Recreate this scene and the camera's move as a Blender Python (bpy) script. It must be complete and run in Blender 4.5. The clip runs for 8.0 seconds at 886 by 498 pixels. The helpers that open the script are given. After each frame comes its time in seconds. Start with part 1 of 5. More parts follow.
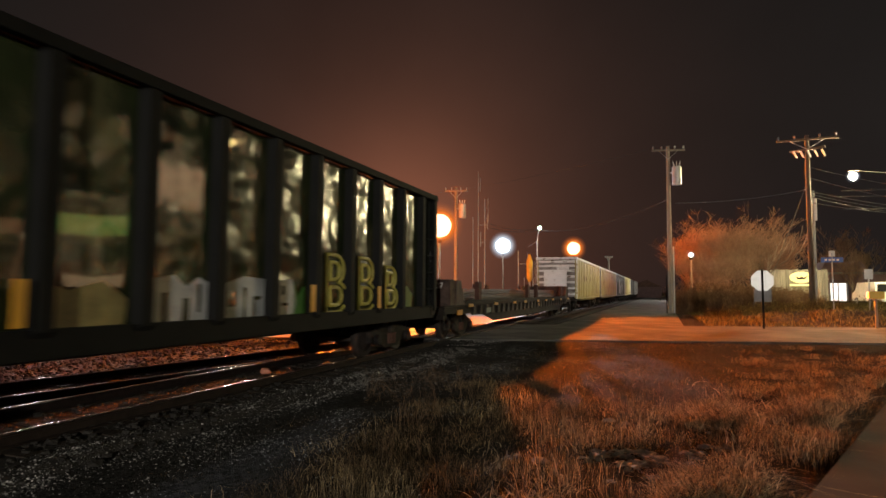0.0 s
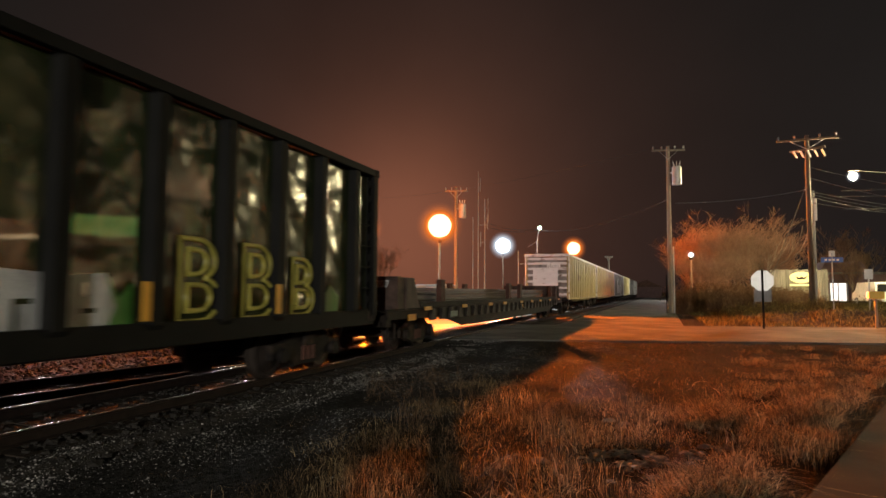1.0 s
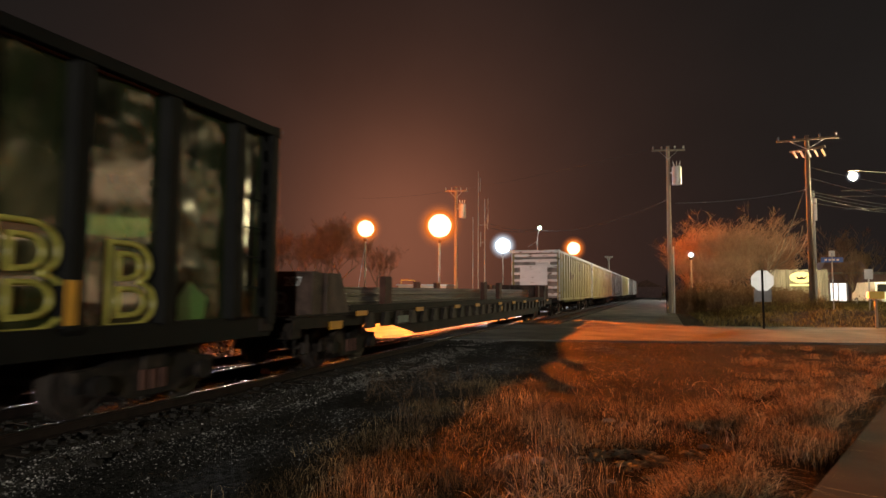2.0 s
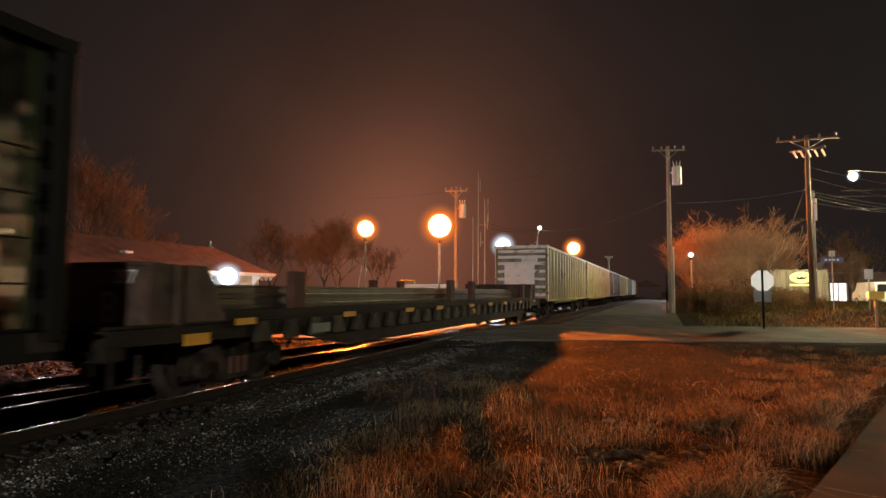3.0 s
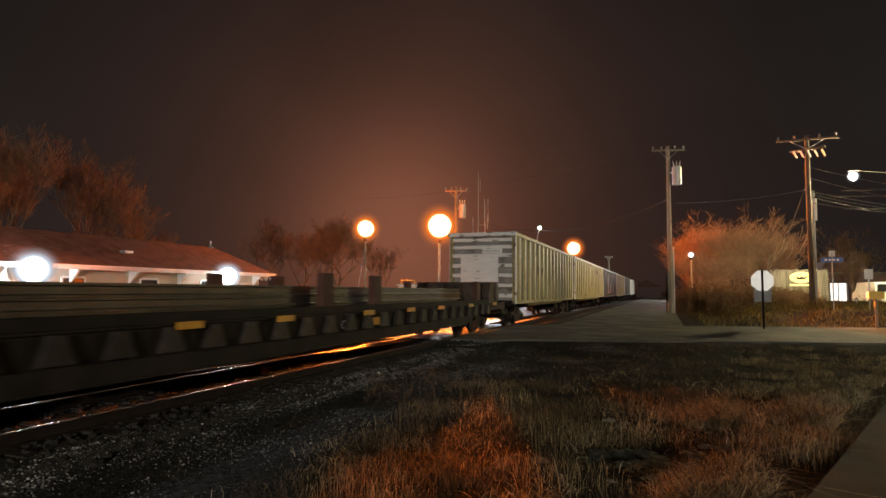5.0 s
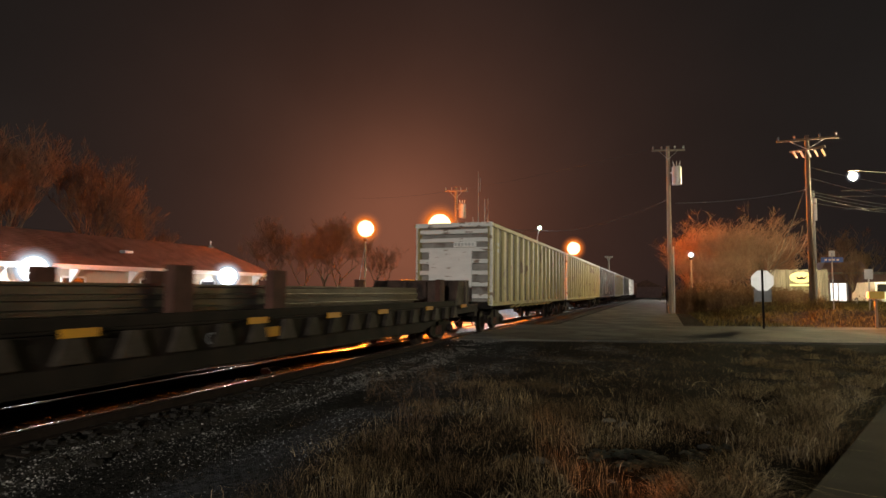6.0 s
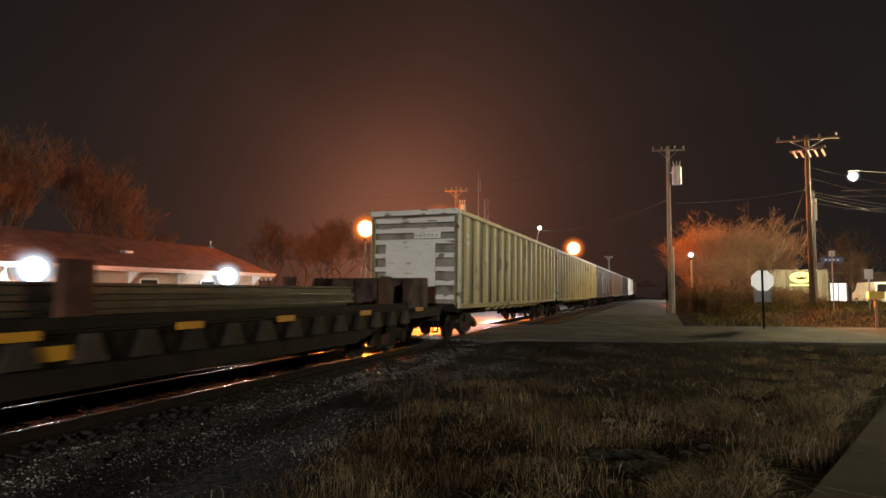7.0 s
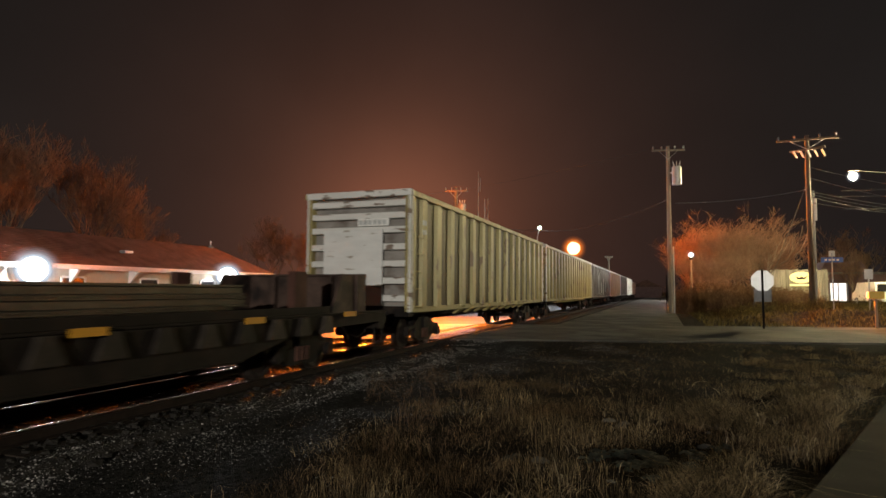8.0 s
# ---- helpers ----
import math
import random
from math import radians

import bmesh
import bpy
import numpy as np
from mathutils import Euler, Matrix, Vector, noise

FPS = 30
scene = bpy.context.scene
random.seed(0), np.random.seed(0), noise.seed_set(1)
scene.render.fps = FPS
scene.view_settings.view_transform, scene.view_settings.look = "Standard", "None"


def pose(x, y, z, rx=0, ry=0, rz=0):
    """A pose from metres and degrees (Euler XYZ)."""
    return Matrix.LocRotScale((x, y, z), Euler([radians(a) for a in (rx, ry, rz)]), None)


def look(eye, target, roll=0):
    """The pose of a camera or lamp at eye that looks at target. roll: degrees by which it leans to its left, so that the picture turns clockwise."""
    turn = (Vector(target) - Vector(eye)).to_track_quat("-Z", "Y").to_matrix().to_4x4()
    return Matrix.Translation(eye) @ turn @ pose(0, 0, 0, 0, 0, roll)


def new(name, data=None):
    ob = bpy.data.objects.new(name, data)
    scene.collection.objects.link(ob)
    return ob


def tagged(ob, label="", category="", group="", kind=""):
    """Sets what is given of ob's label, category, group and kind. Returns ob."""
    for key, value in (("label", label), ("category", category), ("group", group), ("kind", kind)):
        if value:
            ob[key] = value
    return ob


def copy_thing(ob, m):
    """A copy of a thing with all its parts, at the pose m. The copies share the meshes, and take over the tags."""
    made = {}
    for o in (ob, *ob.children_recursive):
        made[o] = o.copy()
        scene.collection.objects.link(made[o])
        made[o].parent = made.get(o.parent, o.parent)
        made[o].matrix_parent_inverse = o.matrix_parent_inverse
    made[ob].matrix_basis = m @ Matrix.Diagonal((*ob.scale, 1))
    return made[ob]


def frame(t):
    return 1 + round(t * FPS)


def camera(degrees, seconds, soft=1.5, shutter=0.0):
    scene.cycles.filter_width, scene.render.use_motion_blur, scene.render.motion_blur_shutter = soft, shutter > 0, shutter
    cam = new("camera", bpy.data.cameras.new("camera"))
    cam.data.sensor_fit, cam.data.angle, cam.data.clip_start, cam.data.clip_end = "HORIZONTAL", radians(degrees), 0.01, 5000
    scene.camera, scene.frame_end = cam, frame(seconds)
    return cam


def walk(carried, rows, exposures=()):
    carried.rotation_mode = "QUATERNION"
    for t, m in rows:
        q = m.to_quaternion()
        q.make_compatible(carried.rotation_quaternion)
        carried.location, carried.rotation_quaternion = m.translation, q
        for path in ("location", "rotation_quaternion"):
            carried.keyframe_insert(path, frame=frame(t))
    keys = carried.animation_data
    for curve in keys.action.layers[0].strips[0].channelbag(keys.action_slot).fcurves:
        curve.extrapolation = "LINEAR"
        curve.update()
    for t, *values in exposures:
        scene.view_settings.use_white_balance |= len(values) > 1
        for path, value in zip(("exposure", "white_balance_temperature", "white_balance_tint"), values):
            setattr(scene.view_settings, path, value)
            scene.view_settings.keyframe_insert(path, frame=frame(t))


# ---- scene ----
# The camera stands still; x runs to the right of the track, y along it, the rail tops are at z = 0.
EYE = (0.0, 0.0, 1.631)
cam = camera(73.62, 8.0, soft=1.5, shutter=1.0)
VIEW = look(EYE, (EYE[0] - 34.49, EYE[1] + 93.6, EYE[2] + 7.0), 0.371)
walk(cam, [(0.0, VIEW), (8.0, VIEW)])

NEAR_RAIL, FAR_RAIL, TRACK = -6.917, -8.422, -7.67
SIDE = 1.554  # half width of a freight car


def train_y(t):
    """Where the white-ended gondola's front stands along the track."""
    return 46.555 - 4.2288 * t + 0.0215 * t * t


# ---- world and lights ----
world = bpy.data.worlds.new("night_sky")
scene.world = world
world.use_nodes = True
nt = world.node_tree
bg = nt.nodes["Background"]
tc = nt.nodes.new("ShaderNodeTexCoord")
sep = nt.nodes.new("ShaderNodeSeparateXYZ")
nt.links.new(tc.outputs["Generated"], sep.inputs[0])
ramp = nt.nodes.new("ShaderNodeValToRGB")
el = ramp.color_ramp.elements
el[0].position, el[0].color = 0.0, (0.0150, 0.0117, 0.0110, 1)
el[1].position, el[1].color = 0.75, (0.0070, 0.0064, 0.0062, 1)
e = el.new(0.22)
e.color = (0.0142, 0.0120, 0.0110, 1)
nt.links.new(sep.outputs["Z"], ramp.inputs[0])
cloud = nt.nodes.new("ShaderNodeTexNoise")
cloud.inputs["Scale"].default_value, cloud.inputs["Detail"].default_value = 2.2, 5
nt.links.new(tc.outputs["Generated"], cloud.inputs["Vector"])
cmap = nt.nodes.new("ShaderNodeMapRange")
cmap.inputs["From Min"].default_value, cmap.inputs["From Max"].default_value = 0.3, 0.7
cmap.inputs["To Min"].default_value, cmap.inputs["To Max"].default_value = 0.85, 1.15
nt.links.new(cloud.outputs["Fac"], cmap.inputs["Value"])
nt.links.new(cmap.outputs[0], bg.inputs["Strength"])
# a warm glow painted into the sky low over the yard, for lamp glare
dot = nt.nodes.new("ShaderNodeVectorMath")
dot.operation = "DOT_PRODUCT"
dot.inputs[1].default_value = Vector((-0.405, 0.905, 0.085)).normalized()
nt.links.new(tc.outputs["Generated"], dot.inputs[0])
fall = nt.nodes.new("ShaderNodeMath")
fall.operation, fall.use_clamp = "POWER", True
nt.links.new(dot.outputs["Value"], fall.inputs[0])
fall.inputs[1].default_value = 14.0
glare_tint = nt.nodes.new("ShaderNodeVectorMath")
glare_tint.operation = "SCALE"
glare_tint.inputs[0].default_value = (0.058, 0.0187, 0.0092)
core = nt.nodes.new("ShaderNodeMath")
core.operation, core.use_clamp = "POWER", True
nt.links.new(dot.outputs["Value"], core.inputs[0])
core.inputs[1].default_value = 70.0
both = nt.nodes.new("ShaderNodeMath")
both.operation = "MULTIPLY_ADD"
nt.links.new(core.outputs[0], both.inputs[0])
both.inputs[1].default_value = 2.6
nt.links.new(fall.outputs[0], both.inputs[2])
nt.links.new(both.outputs[0], glare_tint.inputs["Scale"])
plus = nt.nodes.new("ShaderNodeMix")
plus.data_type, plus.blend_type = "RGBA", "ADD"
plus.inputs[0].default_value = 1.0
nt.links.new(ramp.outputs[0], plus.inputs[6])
nt.links.new(glare_tint.outputs[0], plus.inputs[7])
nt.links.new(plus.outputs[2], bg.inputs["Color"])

SODIUM = (1.0, 0.17, 0.009)
LED = (0.93, 0.96, 1.0)
WARM = (1.0, 0.84, 0.44)


def lamp_light(name, place, watts, color, radius, target=None, cone=150, blend=0.6):
    data = bpy.data.lights.new(name, "SPOT" if target else "POINT")
    data.energy, data.color, data.shadow_soft_size = watts, color, radius
    ob = new(name, data)
    if target:
        data.spot_size, data.spot_blend = radians(cone), blend
        ob.matrix_world = look(place, target)
    else:
        ob.location = place
    return ob


L1, L2, L3 = (-16.13, 43.0, 6.67), (-24.3, 46.25, 7.02), (-12.14, 89.06, 8.0)
lamp_light("sodium_light", L1, 140000, SODIUM, 0.25, (0.5, 12.0, 0.0), 125, 0.5)
lamp_light("sodium_light", L2, 80000, SODIUM, 0.25, (2.0, 10.0, 0.0), 96, 0.4)
lamp_light("sodium_spill", L2, 13000, SODIUM, 0.25)
lamp_light("sodium_light", L3, 900000, SODIUM, 0.25, (6.5, 67.0, 4.5), 46, 0.4)
lamp_light("depot_light", (-27.3, 19.75, 2.45), 5600, LED, 0.12, (-16.0, 18.0, 0.0), 150, 0.5)
lamp_light("depot_light", (-27.3, 33.3, 2.45), 5600, LED, 0.12, (-16.0, 30.0, 0.0), 150, 0.5)
YARD = (-24.58, 95.5, 9.15)
lamp_light("yard_light", YARD, 125000, LED, 0.3, (-2.0, 12.0, 0.0), 50, 0.7)
STREET = (13.71, 52.0, 10.42)
lamp_light("street_light", (13.71, 52.0, 10.1), 13000, WARM, 0.25)
# the street lamp far behind the camera that lights the near ends and sides of the cars
BEHIND = (10.0, -40.0, 7.0)
lamp_light("street_light", BEHIND, 56000, (1.0, 0.95, 0.84), 0.2)
# hidden behind the thicket, kept to brighten the far cars' sides
LANE = (5.25, 120.0, 8.54)
lamp_light("lane_light", LANE, 12000, (1.0, 0.93, 0.8), 0.2)


# ---- materials ----
def mat(name, color, rough=0.7, metal=0.0, var=0.35, scale=3.0, fine=60.0, bump=0.15, dirt=None, dirt_amount=0.4,
        spread=0.0, coat=0.0, stretch=(1, 1, 1), waves=0.0, spec=0.5, through_light=0.0, islands=None, dirt_scale=0.0):
    """A worn surface: two scales of colour variation, fine relief, and dirt in patches of its own."""
    m = bpy.data.materials.new(name)
    m.use_nodes = True
    t = m.node_tree
    b = t.nodes["Principled BSDF"]
    b.inputs["Roughness"].default_value, b.inputs["Metallic"].default_value = rough, metal
    b.inputs["Coat Weight"].default_value, b.inputs["Specular IOR Level"].default_value = coat, spec
    co = t.nodes.new("ShaderNodeTexCoord")
    mp = t.nodes.new("ShaderNodeMapping")
    mp.inputs["Scale"].default_value = stretch
    t.links.new(co.outputs["Object"], mp.inputs[0])
    n1 = t.nodes.new("ShaderNodeTexNoise")
    n1.inputs["Scale"].default_value, n1.inputs["Detail"].default_value = scale, 6
    n2 = t.nodes.new("ShaderNodeTexNoise")
    n2.inputs["Scale"].default_value, n2.inputs["Detail"].default_value = fine, 3
    t.links.new(mp.outputs[0], n1.inputs["Vector"])
    t.links.new(mp.outputs[0], n2.inputs["Vector"])
    add = t.nodes.new("ShaderNodeMath")
    add.operation = "MULTIPLY_ADD"
    t.links.new(n2.outputs["Fac"], add.inputs[0])
    add.inputs[1].default_value = 0.5
    t.links.new(n1.outputs["Fac"], add.inputs[2])
    mr = t.nodes.new("ShaderNodeMapRange")
    mr.inputs["From Min"].default_value, mr.inputs["From Max"].default_value = 0.5, 1.0
    mr.inputs["To Min"].default_value, mr.inputs["To Max"].default_value = 1 - var, 1 + var
    t.links.new(add.outputs[0], mr.inputs["Value"])
    last = mr.outputs[0]
    if spread:
        oi = t.nodes.new("ShaderNodeObjectInfo")
        sp = t.nodes.new("ShaderNodeMapRange")
        sp.inputs["To Min"].default_value, sp.inputs["To Max"].default_value = 1 - spread, 1 + spread
        t.links.new(oi.outputs["Random"], sp.inputs["Value"])
        mu = t.nodes.new("ShaderNodeMath")
        mu.operation = "MULTIPLY"
        t.links.new(last, mu.inputs[0])
        t.links.new(sp.outputs[0], mu.inputs[1])
        last = mu.outputs[0]
    vm = t.nodes.new("ShaderNodeVectorMath")
    vm.operation = "SCALE"
    vm.inputs[0].default_value = color
    t.links.new(last, vm.inputs["Scale"])
    out = vm.outputs[0]
    if islands:
        ge, ir, im = t.nodes.new("ShaderNodeNewGeometry"), t.nodes.new("ShaderNodeValToRGB"), t.nodes.new("ShaderNodeMix")
        t.links.new(ge.outputs["Random Per Island"], ir.inputs[0])
        ir.color_ramp.elements[0].color, ir.color_ramp.elements[1].color = (*islands[0], 1), (*islands[1], 1)
        ir.color_ramp.elements[0].position, ir.color_ramp.elements[1].position = 0.25, 0.95
        im.data_type, im.blend_type = "RGBA", "MULTIPLY"
        im.inputs[0].default_value = 1.0
        t.links.new(out, im.inputs[6])
        t.links.new(ir.outputs[0], im.inputs[7])
        out = im.outputs[2]
    if dirt:
        n3 = t.nodes.new("ShaderNodeTexNoise")
        n3.inputs["Scale"].default_value, n3.inputs["Detail"].default_value = dirt_scale or scale * 0.7, 9
        t.links.new(mp.outputs[0], n3.inputs["Vector"])
        dr = t.nodes.new("ShaderNodeMapRange")
        dr.inputs["From Min"].default_value, dr.inputs["From Max"].default_value = 0.62 - dirt_amount * 0.3, 0.72 - dirt_amount * 0.2
        if dirt_scale:
            dr.inputs["From Min"].default_value, dr.inputs["From Max"].default_value = 0.63 - dirt_amount * 0.2, 0.66 - dirt_amount * 0.2
        t.links.new(n3.outputs["Fac"], dr.inputs["Value"])
        mx = t.nodes.new("ShaderNodeMix")
        mx.data_type = "RGBA"
        t.links.new(dr.outputs[0], mx.inputs[0])
        t.links.new(out, mx.inputs[6])
        mx.inputs[7].default_value = (*dirt, 1)
        out = mx.outputs[2]
    t.links.new(out, b.inputs["Base Color"])
    bp = t.nodes.new("ShaderNodeBump")
    bp.inputs["Strength"].default_value, bp.inputs["Distance"].default_value = bump, 0.02
    t.links.new(add.outputs[0], bp.inputs["Height"])
    if waves:
        n4 = t.nodes.new("ShaderNodeTexNoise")
        n4.inputs["Scale"].default_value, n4.inputs["Detail"].default_value = 1.4, 1.6
        t.links.new(mp.outputs[0], n4.inputs["Vector"])
        b2 = t.nodes.new("ShaderNodeBump")
        b2.inputs["Strength"].default_value, b2.inputs["Distance"].default_value = 1.0, waves
        t.links.new(n4.outputs["Fac"], b2.inputs["Height"])
        t.links.new(b2.outputs[0], bp.inputs["Normal"])
    t.links.new(bp.outputs[0], b.inputs["Normal"])
    if through_light:
        tl, ms = t.nodes.new("ShaderNodeBsdfTranslucent"), t.nodes.new("ShaderNodeMixShader")
        t.links.new(out, tl.inputs["Color"])
        ms.inputs[0].default_value = through_light
        t.links.new(b.outputs[0], ms.inputs[1])
        t.links.new(tl.outputs[0], ms.inputs[2])
        t.links.new(ms.outputs[0], t.nodes["Material Output"].inputs[0])
    return m


def glow(name, color, strength):
    m = bpy.data.materials.new(name)
    m.use_nodes = True
    b = m.node_tree.nodes["Principled BSDF"]
    b.inputs["Base Color"].default_value = (0.8, 0.8, 0.8, 1)
    b.inputs["Emission Color"].default_value = (*color, 1)
    b.inputs["Emission Strength"].default_value = strength
    return m


def glare_shell(name, color, strength, clear):
    """A see-through glowing shell that imitates lens glare around a lamp."""
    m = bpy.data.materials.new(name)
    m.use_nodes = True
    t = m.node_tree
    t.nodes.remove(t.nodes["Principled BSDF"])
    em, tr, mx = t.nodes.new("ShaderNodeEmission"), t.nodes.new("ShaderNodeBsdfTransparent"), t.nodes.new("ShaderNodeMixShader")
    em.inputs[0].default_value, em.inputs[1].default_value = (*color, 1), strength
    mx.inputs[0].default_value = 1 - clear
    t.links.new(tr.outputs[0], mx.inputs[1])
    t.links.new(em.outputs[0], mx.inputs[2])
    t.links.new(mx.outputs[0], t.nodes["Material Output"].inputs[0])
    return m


# radius and opacity of the glow shells added around lamps as glare
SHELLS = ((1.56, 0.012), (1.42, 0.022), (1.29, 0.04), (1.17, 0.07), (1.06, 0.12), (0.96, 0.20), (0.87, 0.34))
GLARE_SODIUM = [glare_shell("frosted_sodium_diffuser", (1.0, 0.22, 0.035), 1.5, 1 - a) for _, a in SHELLS]
GLARE_LED = [glare_shell("frosted_white_diffuser", (0.8, 0.88, 1.0), 1.5, 1 - a) for _, a in SHELLS]
# stone colour lowered until the track bed's dark tone fitted
M_GRAVEL = mat("oily_ballast_stone", (0.028, 0.025, 0.022), 0.9, var=0.6, scale=9, fine=70, bump=1.0, spread=0.4, spec=0.12)
M_ASPHALT = mat("asphalt", (0.06, 0.057, 0.052), 0.8, var=0.4, scale=0.8, fine=90, bump=0.4, dirt=(0.11, 0.105, 0.095), dirt_amount=0.5, spec=0.2)
# colour set far below real concrete's, standing in for the walk's dim light
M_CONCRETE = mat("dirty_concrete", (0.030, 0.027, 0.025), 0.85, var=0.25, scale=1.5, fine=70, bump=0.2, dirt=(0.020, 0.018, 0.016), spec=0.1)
M_RAIL = mat("rail_steel", (0.55, 0.54, 0.53), 0.22, metal=1.0, var=0.15, scale=4, fine=50, bump=0.03)
M_RAILSIDE = mat("rusty_rail", (0.014, 0.009, 0.007), 0.8, var=0.4, scale=8, fine=80, bump=0.3, spec=0.12)
M_TIE = mat("creosote_wood", (0.028, 0.021, 0.016), 0.9, var=0.4, scale=2, fine=40, bump=0.6, spread=0.3, stretch=(1, 6, 6), spec=0.12)
M_DARKSTEEL = mat("grimy_steel", (0.011, 0.009, 0.008), 0.8, spec=0.15, metal=0.0, var=0.5, scale=3, fine=40, bump=0.3, dirt=(0.035, 0.025, 0.018))
M_WHEEL = mat("wheel_steel", (0.030, 0.023, 0.019), 0.65, spec=0.2, metal=0.2, var=0.4, scale=6, fine=50, bump=0.2)
M_BLACKPAINT = mat("glossy_black_green_paint", (0.018, 0.024, 0.008), 0.21, var=0.4, scale=0.9, fine=25, bump=0.04, coat=0.8, dirt=(0.055, 0.052, 0.024), dirt_amount=0.35, waves=0.13)
M_BLACKRIB = mat("black_rib_paint", (0.0042, 0.004, 0.0034), 0.75, var=0.4, scale=2, fine=40, bump=0.2, spec=0.15)
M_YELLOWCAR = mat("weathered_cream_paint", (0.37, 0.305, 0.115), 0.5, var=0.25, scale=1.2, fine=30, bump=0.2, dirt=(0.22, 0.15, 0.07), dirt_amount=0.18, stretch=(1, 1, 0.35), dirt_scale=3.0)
# the cream darkened for the recessed bays, painting in shade between the ribs
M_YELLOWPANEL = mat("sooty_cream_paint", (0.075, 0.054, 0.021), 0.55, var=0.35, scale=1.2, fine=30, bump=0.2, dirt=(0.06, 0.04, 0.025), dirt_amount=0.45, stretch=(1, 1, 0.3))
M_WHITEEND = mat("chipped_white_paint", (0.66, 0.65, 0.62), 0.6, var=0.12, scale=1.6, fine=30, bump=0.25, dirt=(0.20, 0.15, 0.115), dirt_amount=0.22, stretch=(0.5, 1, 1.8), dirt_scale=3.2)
M_PLATE = mat("clean_white_plate_paint", (0.68, 0.68, 0.66), 0.6, var=0.10, scale=2.2, fine=40, bump=0.15, dirt=(0.36, 0.32, 0.27), dirt_amount=-0.05, stretch=(0.5, 1, 1.8), dirt_scale=4.0)
# white darkened behind the end ribs to paint in shadow gaps, plus rust patches
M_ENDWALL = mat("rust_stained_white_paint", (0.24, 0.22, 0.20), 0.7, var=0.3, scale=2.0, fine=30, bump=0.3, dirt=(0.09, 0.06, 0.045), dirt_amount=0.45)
M_GREYCAR = mat("grey_car_paint", (0.17, 0.165, 0.16), 0.5, var=0.3, scale=1.0, fine=30, bump=0.2, dirt=(0.07, 0.05, 0.035), dirt_amount=0.4)
M_DARKGREYCAR = mat("dark_grey_car_paint", (0.055, 0.049, 0.040), 0.5, var=0.35, scale=1.0, fine=30, bump=0.2, dirt=(0.04, 0.03, 0.02), dirt_amount=0.4)
M_RUSTCAR = mat("oxide_red_paint", (0.22, 0.09, 0.055), 0.65, var=0.3, scale=1.0, fine=30, bump=0.2, dirt=(0.08, 0.045, 0.03))
# a paler version of the flat car's brown
M_POCKET = mat("worn_pocket_paint", (0.026, 0.020, 0.015), 0.7, spec=0.2, var=0.5, scale=5, fine=40, bump=0.3, spread=0.5)
M_FLAT = mat("flatcar_brown_paint", (0.014, 0.0105, 0.008), 0.75, spec=0.12, var=0.4, scale=2.0, fine=40, bump=0.25, dirt=(0.022, 0.015, 0.011))
M_STAKE = mat("rusty_stake", (0.065, 0.029, 0.021), 0.75, spec=0.2, var=0.4, scale=3, fine=40, bump=0.3)
M_LOADRAIL = mat("new_rail_steel", (0.08, 0.07, 0.06), 0.3, metal=0.7, var=0.3, scale=3, fine=40, bump=0.15)
M_REFLECTOR = mat("yellow_reflector", (0.52, 0.25, 0.02), 0.35, var=0.15, bump=0.05)
M_PALEPAINT = mat("pale_stencil_paint", (0.45, 0.46, 0.45), 0.6, var=0.3, bump=0.1)
M_STENCIL = mat("dull_stencil_paint", (0.17, 0.17, 0.17), 0.7, var=0.3, bump=0.1)
M_SILVER = mat("silver_spray_paint", (0.34, 0.35, 0.34), 0.3, var=0.4, scale=3, bump=0.08)
M_YELLOWSPRAY = mat("yellow_spray_paint", (0.34, 0.30, 0.06), 0.35, var=0.3, scale=3, bump=0.08)
M_GREENSPRAY = mat("green_spray_paint", (0.05, 0.16, 0.03), 0.3, var=0.3, scale=3, bump=0.08)
M_POLE = mat("weathered_pole_wood", (0.25, 0.21, 0.16), 0.85, var=0.35, scale=2.0, fine=25, bump=0.5, stretch=(6, 6, 0.5))
M_DARKPOLE = mat("old_dark_pole_wood", (0.10, 0.08, 0.06), 0.85, var=0.35, scale=2.0, fine=25, bump=0.5, stretch=(6, 6, 0.5))
M_GALV = mat("galvanised_steel", (0.45, 0.46, 0.46), 0.45, metal=0.5, var=0.15, bump=0.05)
M_WHITE = mat("white_paint", (0.75, 0.74, 0.71), 0.6, var=0.12, bump=0.08)
M_WIRE = mat("cable_black", (0.10, 0.10, 0.10), 0.5, var=0.1, bump=0.0)
M_SHINGLE = mat("red_brown_shingle", (0.125, 0.072, 0.055), 0.9, var=0.35, scale=1.5, fine=45, bump=0.4, spec=0.15)
M_DEPOTWALL = mat("cream_clapboard", (0.52, 0.45, 0.34), 0.75, var=0.15, scale=1.0, bump=0.1)
M_BARK = mat("bark", (0.17, 0.125, 0.09), 0.9, var=0.35, scale=3, fine=30, bump=0.6)
M_TWIG = mat("twig_bark", (0.20, 0.125, 0.08), 0.9, var=0.3, scale=1.5, bump=0.1)
M_HEDGE = mat("dry_brush", (0.13, 0.08, 0.045), 0.9, var=0.4, scale=1.5, bump=0.1, spec=0.1)
M_DULLGRASS = mat("dull_dead_grass", (0.22, 0.150, 0.080), 0.8, var=0.6, scale=0.9, fine=14, bump=0.0, spec=0.2, through_light=0.3, islands=((0.05, 0.045, 0.04), (1.0, 0.95, 0.9)))
M_VERGE = mat("greenish_verge_grass", (0.33, 0.27, 0.11), 0.75, var=0.5, scale=0.6, fine=9, bump=0.0, spec=0.2, through_light=0.4, islands=((0.15, 0.13, 0.10), (1.0, 1.0, 0.9)))
